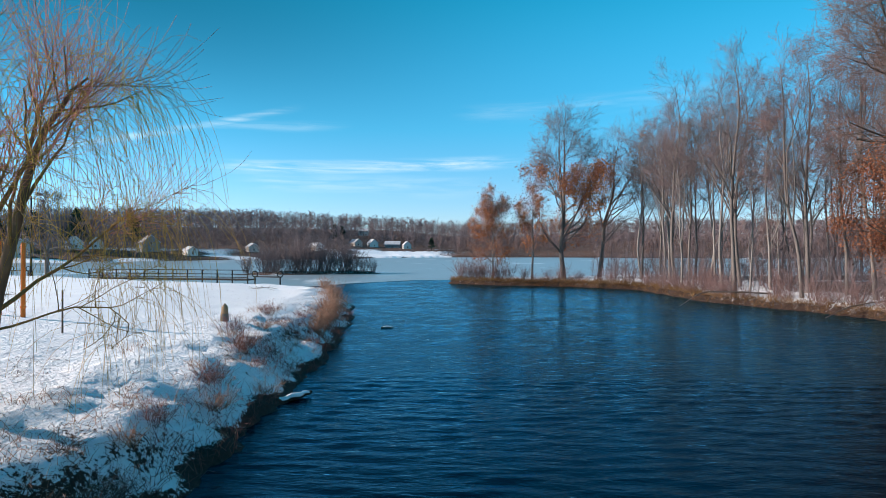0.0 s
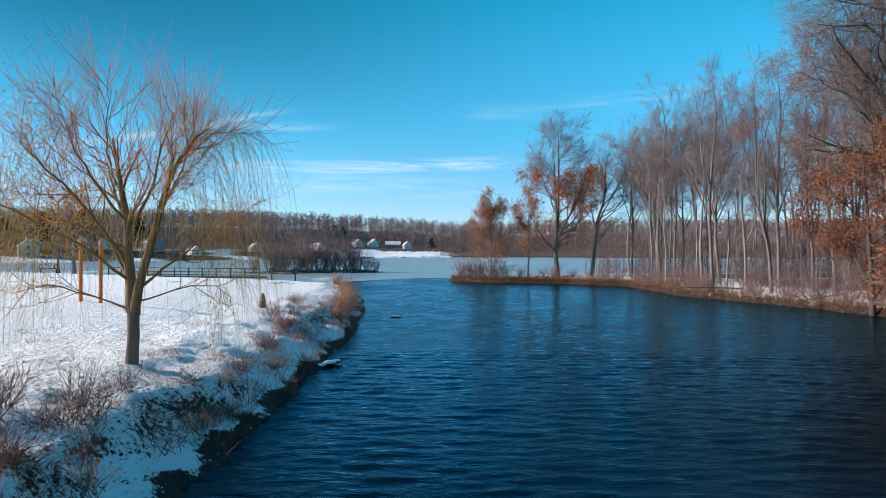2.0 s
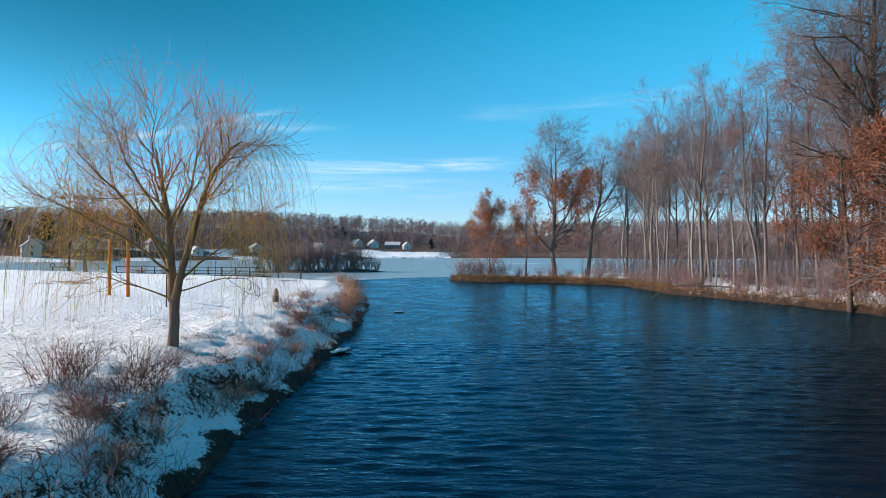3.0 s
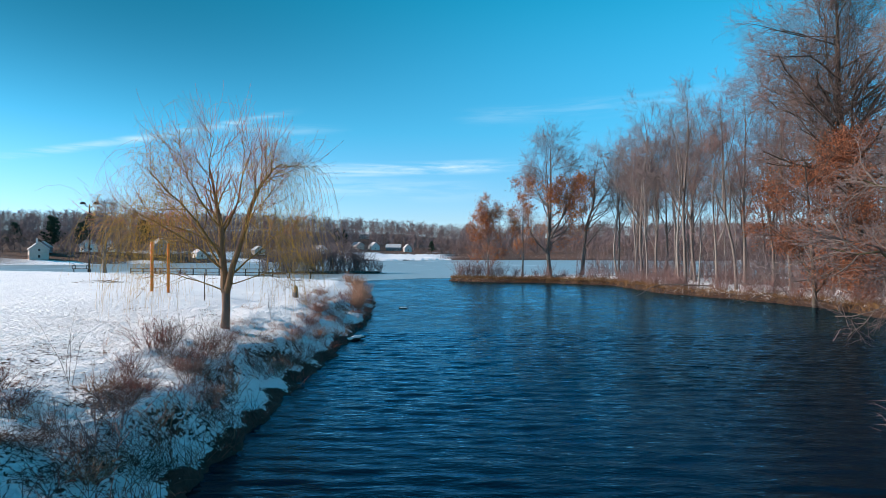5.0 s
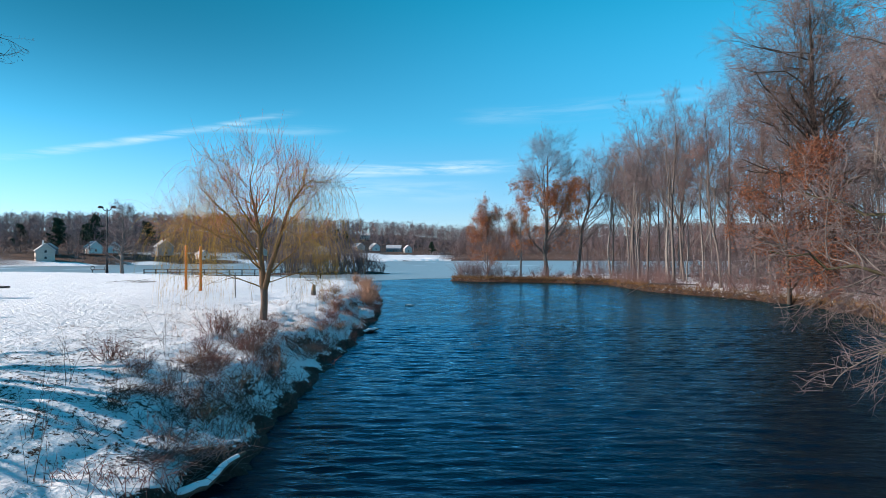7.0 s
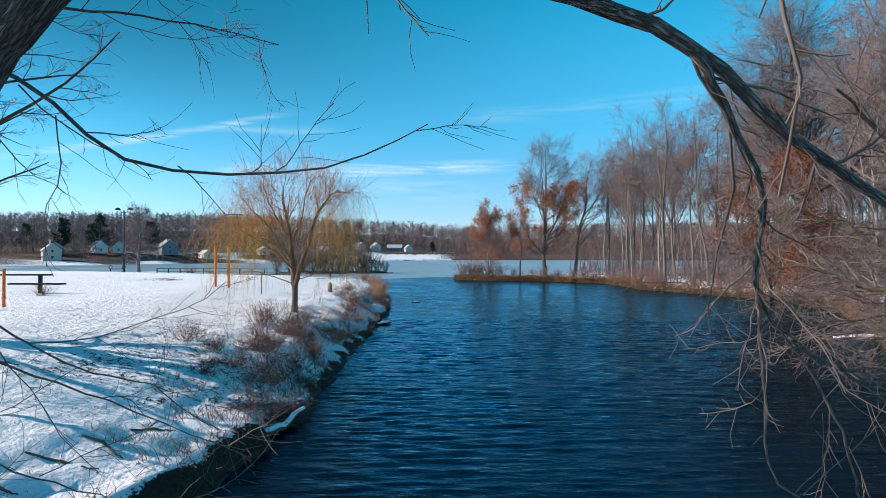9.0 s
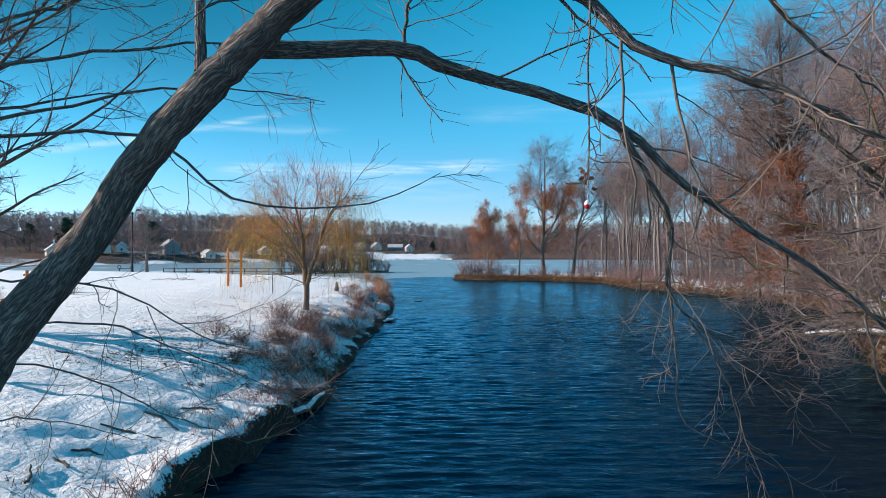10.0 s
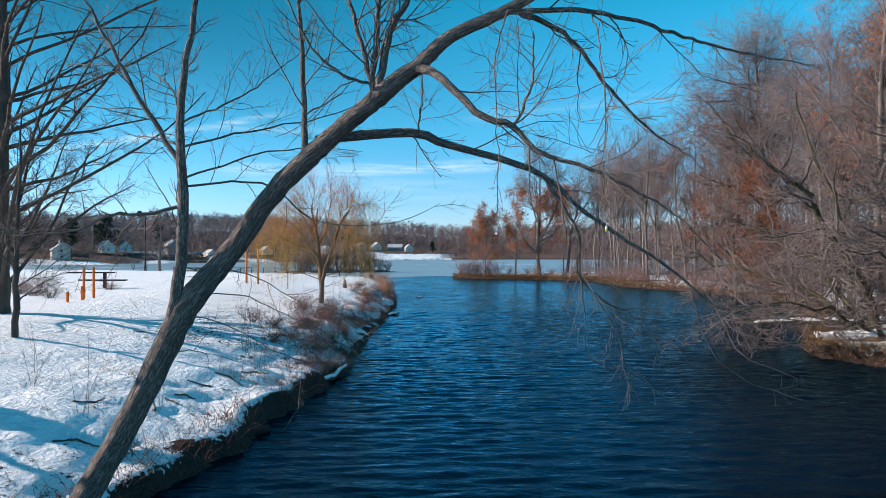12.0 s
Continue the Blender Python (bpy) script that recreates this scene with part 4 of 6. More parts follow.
def leaning_tree():
    """The tree that leans out from the near bank and arches over the water."""
    rng = np.random.RandomState(51)
    root = base("leaning_tree", -5.95, 5.2, 0.2, "leaning rough-barked tree arching over the water", "tree")
    o = np.array([-5.95, 5.2, 0.2])

    def line(pts, count, radii, wob=0.02, seed=0):
        P, R = run(pts, count, radii, wob, seed)
        return P - o, R

    trunk = line([(-6.35, 5.2, -0.4), (-5.72, 5.25, 0.38), (-4.87, 5.25, 1.86), (-4.11, 5.28, 3.37), (-3.43, 5.45, 4.29), (-2.77, 5.4, 5.16), (-2.03, 5.25, 5.80), (-1.52, 5.13, 6.20),
                  (-0.93, 5.0, 6.62), (-0.34, 4.9, 7.04), (0.1, 4.8, 7.37), (0.92, 4.7, 7.71), (1.71, 4.6, 8.09), (2.6, 4.5, 8.6)], 110, (0.25, 0.21, 0.19, 0.205, 0.168, 0.158, 0.15, 0.135, 0.142, 0.112, 0.095, 0.078, 0.056, 0.03), 0.008, 1)
    part("trunk", tubes("trunk", [(*trunk, 28)], 0.06, True), LEAN_BARK, root)
    limbs = [
        ([(-2.0, 5.2, 5.95), (-1.31, 5.7, 6.14), (-0.53, 5.85, 6.18), (0.06, 6.0, 5.98), (0.98, 6.1, 5.75), (1.6, 6.15, 5.47), (2.26, 6.25, 4.91), (2.87, 6.3, 4.48), (3.61, 6.3, 3.96), (4.34, 6.3, 3.35), (4.75, 6.2, 2.57), (5.6, 6.1, 2.2)],
         (0.10, 0.090, 0.082, 0.074, 0.066, 0.056, 0.043, 0.036, 0.028, 0.020, 0.012, 0.005)),
        ([(-0.45, 4.9, 6.95), (-0.1, 4.6, 6.75), (0.49, 4.3, 6.12), (0.92, 4.25, 5.95), (1.34, 4.2, 5.56), (1.99, 4.1, 5.31), (2.55, 4.0, 5.0), (3.15, 3.9, 4.55), (3.9, 3.9, 3.7)], (0.075, 0.07, 0.058, 0.05, 0.038, 0.03, 0.022, 0.014, 0.006)),
        ([(0.92, 4.7, 7.71), (1.79, 5.2, 7.51), (2.49, 5.5, 6.77), (3.2, 5.8, 6.17), (4.0, 6.0, 5.7)], (0.05, 0.04, 0.03, 0.02, 0.008)),
        ([(0.8, 4.7, 7.68), (2.12, 4.7, 7.64), (3.35, 4.9, 7.36), (4.18, 5.0, 7.13), (5.4, 5.1, 6.9)], (0.045, 0.036, 0.026, 0.018, 0.006)),
        ([(-4.3, 5.2, 3.2), (-4.17, 5.2, 4.03), (-4.12, 5.2, 5.0), (-4.22, 5.3, 6.44), (-4.1, 5.3, 7.47), (-3.95, 5.3, 8.5), (-3.8, 5.3, 9.6)], (0.12, 0.10, 0.09, 0.072, 0.055, 0.04, 0.02)),
        ([(-4.12, 5.2, 4.96), (-4.6, 5.0, 4.83), (-5.1, 4.8, 4.79), (-5.42, 4.5, 4.54), (-6.2, 4.2, 4.5)], (0.035, 0.03, 0.024, 0.016, 0.008)),
        ([(-4.2, 5.3, 5.6), (-4.93, 5.4, 6.66), (-5.46, 5.5, 7.53), (-6.02, 5.6, 8.42)], (0.05, 0.042, 0.035, 0.02)),
        ([(-4.13, 5.3, 5.28), (-3.62, 5.6, 5.38), (-3.01, 6.0, 5.35), (-2.32, 6.3, 4.79), (-1.07, 6.5, 4.74), (-0.2, 6.6, 5.1)], (0.022, 0.02, 0.018, 0.015, 0.010, 0.004)),
        ([(-2.2, 5.2, 5.8), (-2.22, 5.2, 6.83), (-2.28, 5.2, 8.14), (-2.3, 5.2, 9.2)], (0.06, 0.045, 0.036, 0.02)),
        ([(-1.03, 5.0, 6.62), (-0.84, 5.0, 7.5), (-0.56, 5.0, 8.01), (-0.3, 5.0, 8.9)], (0.07, 0.062, 0.05, 0.025)),
        ([(-1.09, 5.0, 6.7), (-1.05, 5.0, 7.3), (-0.99, 5.0, 8.02), (-0.95, 5.0, 8.9)], (0.06, 0.052, 0.042, 0.02)),
        ([(-1.1, 5.0, 6.65), (-1.22, 5.0, 7.17), (-1.46, 5.0, 8.03), (-1.8, 5.0, 9.0)], (0.05, 0.042, 0.032, 0.016)),
        ([(-1.0, 5.0, 6.75), (-1.5, 4.9, 6.85), (-2.0, 4.8, 7.3), (-2.4, 4.7, 8.2)], (0.03, 0.025, 0.02, 0.010)),
        ([(1.62, 6.15, 5.42), (1.76, 6.2, 5.2), (2.2, 6.5, 4.54), (2.2, 6.62, 3.89), (2.53, 6.9, 3.49), (3.2, 7.0, 3.1)], (0.045, 0.04, 0.028, 0.02, 0.014, 0.005)),
        ([(2.2, 6.5, 4.5), (2.25, 6.7, 3.9), (2.35, 6.8, 3.2), (2.42, 6.8, 2.4), (3.2, 6.8, 2.0)], (0.02, 0.017, 0.014, 0.010, 0.004)),
        ([(2.5, 6.85, 3.5), (2.9, 6.8, 2.8), (3.06, 6.8, 2.2), (3.4, 6.8, 2.05)], (0.013, 0.011, 0.009, 0.004)),
        ([(2.6, 6.88, 3.42), (3.16, 6.85, 3.05), (3.65, 6.85, 2.6)], (0.013, 0.010, 0.004)),
        ([(4.0, 6.3, 3.6), (4.3, 6.4, 2.7), (4.9, 6.5, 2.1), (5.9, 6.5, 1.75)], (0.016, 0.012, 0.009, 0.004)),
        ([(-4.15, 5.25, 5.9), (-3.3, 6.0, 6.3), (-2.4, 6.9, 6.7), (-1.6, 7.6, 7.2)], (0.022, 0.017, 0.012, 0.006)),
        ([(-4.18, 5.3, 6.3), (-3.4, 5.9, 6.9), (-2.6, 6.3, 7.7)], (0.02, 0.015, 0.006)),
        ([(-4.1, 5.2, 5.4), (-3.4, 6.2, 5.9), (-2.7, 7.2, 6.2), (-1.9, 8.2, 6.3)], (0.02, 0.016, 0.011, 0.005)),
        ([(-4.2, 5.25, 6.6), (-4.9, 6.0, 7.2), (-5.6, 6.8, 7.6)], (0.022, 0.016, 0.008)),
        ([(-4.2, 5.25, 5.9), (-5.0, 6.0, 6.2), (-5.8, 6.8, 6.4)], (0.022, 0.016, 0.008)),
        ([(-4.2, 5.25, 3.6), (-3.4, 5.9, 3.5), (-2.7, 6.4, 3.05), (-1.6, 6.6, 2.6)], (0.012, 0.010, 0.008, 0.003)),
        ([(-4.3, 5.2, 3.3), (-3.6, 5.8, 3.0), (-2.9, 6.2, 2.5), (-2.2, 6.4, 2.2)], (0.011, 0.009, 0.007, 0.003)),
        ([(-4.1, 5.2, 4.0), (-3.3, 5.6, 3.9), (-2.4, 5.8, 3.4), (-1.7, 5.9, 3.2)], (0.012, 0.010, 0.007, 0.003)),
        ([(-4.6, 5.2, 2.6), (-4.2, 5.8, 2.6), (-3.4, 6.4, 2.2)], (0.010, 0.008, 0.003)),
        ([(0.95, 4.25, 5.9), (1.2, 4.3, 6.5), (1.25, 4.3, 7.2)], (0.025, 0.02, 0.010)),
        ([(-0.5, 5.85, 6.2), (-0.45, 5.8, 6.6), (-0.4, 5.8, 7.3)], (0.02, 0.017, 0.010)),
        ([(0.9, 4.6, 7.65), (0.7, 3.6, 6.6), (0.7, 2.95, 5.5), (0.68, 2.76, 4.5)], (0.012, 0.010, 0.007, 0.004)),
        ([(2.1, 4.7, 7.6), (1.95, 3.4, 6.6), (1.78, 2.3, 5.4), (1.65, 1.68, 4.5)], (0.011, 0.009, 0.007, 0.004)),
    ]
    made = []
    for k, (pts, radii) in enumerate(limbs):
        P, R = line(pts, 30 if k < 4 else 18, radii, 0.012, k + 60)
        made.append((P, R))
        part("limb", tubes("limb", [(P, R * 0.88, 12 if k < 6 else 8)], 0.08, True), LEAN_BARK if radii[0] > 0.04 else LIMB_BARK, root)
    L = np.concatenate([run(list(P[0, ::3]) + [P[0, -1]], 14, list(R[0, ::3]) + [R[0, -1]])[0] for P, R in made])
    LR = np.concatenate([run(list(P[0, ::3]) + [P[0, -1]], 14, list(R[0, ::3]) + [R[0, -1]])[1] for P, R in made])
    S, SR = grow(rng, L, LR, 12, 0.12, 1.0, (30, 70), (0.6, 2.0), 8, 0.05, 0.16, 0.35, 0.35, 0.005, shrink=0.5, rmax=0.013)
    world = S + o
    hit = ((np.abs(world[..., 0] - 0.25) < 0.8) & (world[..., 2] < 5.0)).any(1)
    hit |= (world[:, 0, 2] < 3.6) & (rng.uniform(0, 1, len(S)) < 0.65)
    S, SR = S[~hit], SR[~hit]
    U, UR = grow(rng, S, SR, 9, 0.15, 1.0, (30, 60), (0.12, 0.55), 4, 0.08, 0.15, 0.55, 0.6, 0.0028, shrink=0.3)
    world = U + o
    hit = ((np.abs(world[..., 0] - 0.25) < 0.6) & (world[..., 2] < 4.8)).any(1)
    # budded twigs on the two hanging shoots
    H, HR = grow(rng, L[-2:], LR[-2:], 16, 0.5, 0.98, (30, 75), (0.12, 0.42), 6, 0.12, 0.2, 0.6, 0.5, 0.0035, shrink=0.2, rmax=0.005)
    J, JR = grow(rng, H, HR, 4, 0.2, 1.0, (35, 65), (0.03, 0.12), 3, 0.1, 0.15, 0.7, 0.9, 0.0022)
    clear = ((H + o)[..., 0] > 0.5).all(1)
    fit = ((J + o)[..., 0] > 0.5).all(1)
    for k in range(2):
        h, j = np.arange(len(H)) // 16 == k, np.arange(len(J)) // 64 == k
        part("spray", tubes("spray", [(H[clear & h], HR[clear & h], 5), (J[fit & j], JR[fit & j], 4)]), TWIG_LEAN, root, "crooked budded twigs")
    part("crown", tubes("crown", [(S, SR, 5), (U[~hit], UR[~hit], 3)]), TWIG_LEAN, root, "thin crooked grey twigs with buds")
    return root


LEAN_BARK = furrowed("furrowed_bark", (0.045, 0.036, 0.032), (0.22, 0.175, 0.155), (0.44, 0.375, 0.345))
LIMB_BARK = furrowed("limb_bark", (0.11, 0.088, 0.076), (0.21, 0.17, 0.15), (0.33, 0.28, 0.25), 1.5)
TWIG_LEAN = mottled("lean_twigs", (0.16, 0.12, 0.10), (0.30, 0.24, 0.21), 6, per_piece=0.25)
leaning_tree()


def sweeping_tree(x, y, seed, tall, r0, reach, label, boughs=11, sway=0.0):
    """A lawn tree whose long low boughs sweep out sideways with fine drooping twigs."""
    rng = np.random.RandomState(seed)
    root = base("tree", x, y, z_at(x, y), label, "tree")
    P, R = run([(0, 0, -0.25), (0.05, 0, 1.5), (0.0, 0.1, tall * 0.5), (0.1, 0.1, tall)], 16, (r0 * 1.25, r0, r0 * 0.75, r0 * 0.2), 0.02, seed)
    L, LR = grow(rng, P, R, boughs, 0.22, 0.95, (42, 72), reach, 9, 0.03, 0.11, 0.36, 0.2, 0.014, shrink=0.2, rmax=0.085)
    L[..., 0] += sway * np.linalg.norm(L - L[:, :1], axis=2)
    B, BR = grow(rng, L, LR, 8, 0.2, 1.0, (25, 55), (1.0, 2.2), 6, 0.03, 0.12, 0.5, 0.3, 0.007, flat=0.4)
    part("trunk", tubes("trunk", [(P, R, 12), (L, LR, 7), (B, BR, 4)], 0.05), BARK_DARK, root)
    T, TR = grow(rng, B, BR, 8, 0.15, 1.0, (30, 60), (0.3, 0.9), 4, 0.04, 0.15, 0.55, 0.5, 0.0045, flat=0.3)
    U, UR = grow(rng, T, TR, 4, 0.3, 1.0, (30, 60), (0.08, 0.25), 2, 0.0, 0.1, 0.6, 0.7, 0.0038)
    part("crown", tubes("crown", [(T, TR, 3), (U, UR, 3)]), TWIG_DARK, root)
    return root


sweeping_tree(-17.0, 16.8, 61, 14.5, 0.30, (6.0, 9.0), "dark bare tree with sweeping boughs on the snowy lawn", 40, 0.5)
sweeping_tree(-12.7, 12.3, 62, 6.5, 0.075, (1.2, 2.4), "thin young bare tree on the snowy lawn", 12)
sweeping_tree(-14.6, 6.8, 63, 10.0, 0.30, (3.0, 5.4), "bare lawn tree beside the near bank", 4)


def overhanging_tree():
    """The many-stemmed tree on the near wooded bank whose branches sag to the water."""
    rng = np.random.RandomState(71)
    o = np.array([17.8, 23.2, z_at(17.8, 23.2)])
    root = base("overhanging_tree", *o, "mossy tree sagging over the water with tangled branches", "tree")
    stems = [([(0, 0, -0.2), (-1.0, -0.6, 2.2), (-2.8, -1.6, 4.4), (-5.0, -2.6, 6.4), (-6.6, -3.2, 7.6)], 0.22), ([(0.2, 0.3, -0.2), (-0.5, 0.5, 3.0), (-1.6, 0.6, 6.4), (-2.6, 0.8, 10.0)], 0.18),
             ([(-0.2, 0.6, -0.2), (-1.6, 1.6, 1.6), (-4.0, 2.8, 2.8), (-6.4, 3.6, 3.2)], 0.14), ([(0.4, -0.4, -0.2), (0.2, -1.6, 3.2), (-0.8, -2.6, 6.6), (-1.4, -3.0, 9.4)], 0.17),
             ([(0.4, 0.8, -0.2), (-0.4, 2.8, 2.5), (-2.2, 5.0, 4.6), (-3.8, 6.6, 5.4)], 0.14), ([(-0.2, -0.5, -0.1), (-2.0, -1.4, 1.0), (-4.4, -1.6, 1.5), (-6.4, -1.4, 0.9)], 0.10)]
    Ps, Rs = zip(*[run(p, 14, (r * 0.9, r * 0.6, r * 0.38, r * 0.15), 0.11, i) for i, (p, r) in enumerate(stems)])
    P, R = np.concatenate(Ps), np.concatenate(Rs)
    part("trunk", tubes("trunk", [(P, R, 10)], 0.08), MOSSY, root, "mossy dark stems")
    L, LR = grow(rng, P, R, 26, 0.10, 1.0, (30, 80), (1.8, 4.4), 8, 0.0, 0.18, 0.5, 0.3, 0.02, shrink=0.4)
    B, BR = grow(rng, L, LR, 8, 0.12, 1.0, (25, 70), (0.8, 2.1), 5, -0.03, 0.22, 0.5, 0.35, 0.011)
    for Q, QR in ((L, LR), (B, BR)):
        Q[..., 2] = np.maximum(Q[..., 2], 0.12 - o[2] + 0.02 * np.arange(len(Q))[:, None] % 0.4)
    part("bough", tubes("bough", [(L, LR, 5), (B, BR, 3)]), BARK_GREY, root)
    T, TR = grow(rng, B, BR, 6, 0.1, 1.0, (25, 65), (0.35, 1.1), 3, -0.02, 0.25, 0.6, 0.5, 0.010)
    U, UR = grow(rng, T, TR, 1, 0.2, 1.0, (25, 60), (0.15, 0.5), 2, 0.0, 0.2, 0.7, 0.5, 0.005)
    ok, fine = T[..., 2].min(1) > 0.02 - o[2], U[..., 2].min(1) > 0.02 - o[2]
    part("crown", spikes("crown", [(T[ok], TR[ok]), (U[fine], UR[fine])]), TWIG_PALE, root, "pale tangled twigs")
    return root


MOSSY = mottled("mossy_bark", (0.06, 0.047, 0.036), (0.15, 0.12, 0.075), 6, (1, 1, 0.4), 0.95, 0.7, 0.03, (0.08, 0.075, 0.035))
over = overhanging_tree()
over.scale = (1.15, 1.15, 1.1)
over2 = copy_thing(over, pose(25.5, 28.0, z_at(25.5, 28.0), 0, 0, -20))
over3 = copy_thing(over, pose(21.5, 16.0, z_at(21.5, 16.0), 0, 0, 15))

# ---- the far shore ----
def sliver_woods(name, seed, spots, tall, blades, width, material, label, up=0.75):
    """Many distant bare trees: a thin trunk each, with a fan of fine upswept branches."""
    rng = np.random.RandomState(seed)
    n = len(spots)
    spots = np.asarray(spots)
    z = height(spots[:, 0], spots[:, 1])
    foot = np.column_stack((spots, z - 0.3))
    h = rng.uniform(tall[0], tall[1], n)
    top = foot + np.column_stack((rng.normal(0, 0.5, n), rng.normal(0, 0.5, n), h))
    P = np.stack((foot, foot * 0.5 + top * 0.5, top), 1)
    R = np.column_stack((h * 0.008, h * 0.006, h * 0.002))
    k = np.repeat(np.arange(n), blades)
    u = rng.uniform(0.12, 0.98, n * blades)
    start = foot[k] * (1 - u[:, None]) + top[k] * u[:, None]
    d = rng.normal(0, 1, (n * blades, 3))
    d[:, 2] = np.abs(d[:, 2]) * 0.6 + up
    length = (h[k] * 0.36 * (1.15 - 0.7 * np.abs(u - 0.45)))[:, None] * rng.uniform(0.6, 1.1, (n * blades, 1))
    end = start + unit(d) * length
    side = unit(np.cross(d, rng.normal(0, 1, d.shape))) * width * rng.uniform(0.6, 1.2, (n * blades, 1))
    mid = start * 0.55 + end * 0.45 + rng.normal(0, 0.12, start.shape) * length
    V = np.stack((start - side, start + side, mid + side, end, mid - side), 1).reshape(-1, 3)
    o = np.arange(n * blades)[:, None] * 5
    tri = np.concatenate((o + [0, 1, 2], o + [0, 2, 4], o + [4, 2, 3]))
    trunk = tubes(name, [(P, R, 4)])
    tv = np.empty(len(trunk.vertices) * 3, np.float32)
    trunk.vertices.foreach_get("co", tv)
    tf = np.empty(len(trunk.polygons) * 4, np.int32)
    trunk.polygons.foreach_get("vertices", tf)
    tf = tf.reshape(-1, 4)
    bpy.data.meshes.remove(trunk)
    tri2 = np.concatenate((tf[:, [0, 1, 2]], tf[:, [0, 2, 3]])) + len(V)
    me = mesh_of(name, np.concatenate((V, tv.reshape(-1, 3))), np.concatenate((tri, tri2)), False)
    me.materials.append(material)
    return tagged(new(name, me), label, "trees", kind="stuff")


HOUSES = ((-176, 236, 12), (-186, 252, 9), (-173, 262, 9), (-167, 268, 7), (-153, 285, 13), (-137, 292, 10), (-122, 330, 9), (-98, 368, 9),
          (-92, 452, 11), (-80, 455, 9), (-66, 462, 13), (-55, 458, 8), (-104, 540, 11))


def scatter(seed, count, x0, x1, y0, y1, test):
    rng = np.random.RandomState(seed)
    x, y = rng.uniform(x0, x1, count), rng.uniform(y0, y1, count)
    ok = test(x, y, *lands(x, y))
    return np.column_stack((x[ok], y[ok]))


def clear_of_lawn(x, y):
    keep = ~((x > -92) & (x < -28) & (y < 462) & (np.abs(x + 60) < 34))
    for hx, hy, w in HOUSES:
        # an open strip before each house, and its own plot
        side = np.abs(x - hx * y / hy)
        keep &= ~((side < w * 0.4) & (y < hy + 6) & (y > hy - 70) & (rough2(x * 0.35, y * 0.35, 6) < -0.1))
        keep &= np.hypot(x - hx, y - hy) > w * 0.8
    return keep


FAR_GREY = mottled("far_grey_twigs", (0.20, 0.145, 0.15), (0.30, 0.23, 0.235), 0.3, per_piece=0.12)
FAR_BROWN = mottled("far_brown_twigs", (0.19, 0.12, 0.11), (0.29, 0.20, 0.185), 0.3, per_piece=0.15)
seen = lambda x, y: (x > -0.95 * y - 10) & (x < 0.75 * y + 30)
sliver_woods("far_woods", 81, scatter(1, 5600, -520, 420, 200, 640, lambda x, y, l, r, f, i: (f > 60) & (f < 340) & seen(x, y) & clear_of_lawn(x, y)), (11.5, 15.5), 28, 0.12, FAR_GREY, "bare grey woods covering the hill beyond the lake", 0.35)
sliver_woods("far_woods", 86, scatter(6, 4200, -480, 420, 380, 760, lambda x, y, l, r, f, i: (f > 170) & (f < 345) & seen(x, y)), (12, 16), 22, 0.16, FAR_GREY, "bare grey woods along the hill's crest", 0.2)
sliver_woods("far_woods", 82, scatter(2, 6000, -420, 330, 190, 520, lambda x, y, l, r, f, i: (f > 3) & (f < 75) & seen(x, y) & clear_of_lawn(x, y) & (rough2(x * 0.06, y * 0.06, 3) > -0.25)), (7, 11.5), 34, 0.10, FAR_BROWN, "brown bare trees along the far lake shore", 0.4)
sliver_woods("far_shore_brush", 83, scatter(3, 9000, -420, 330, 190, 470, lambda x, y, l, r, f, i: (f > 0.5) & (f < 9) & seen(x, y) & clear_of_lawn(x, y)), (1.2, 3.5), 12, 0.07, FAR_BROWN, "low brown brush along the far lake shore", 0.4)
sliver_woods("undergrowth", 84, scatter(4, 2300, 15, 80, 34, 112, lambda x, y, l, r, f, i: (r > 1.5) & ((y > 50) | (x > 32))), (1.6, 5.2), 24, 0.014, TWIG_GREY, "reddish saplings and brush under the woods")
sliver_woods("undergrowth", 85, scatter(5, 650, 14, 120, 20, 135, lambda x, y, l, r, f, i: (r > 16)), (12, 18), 60, 0.018, TWIG_GREY, "bare grey trees deeper in the woods")


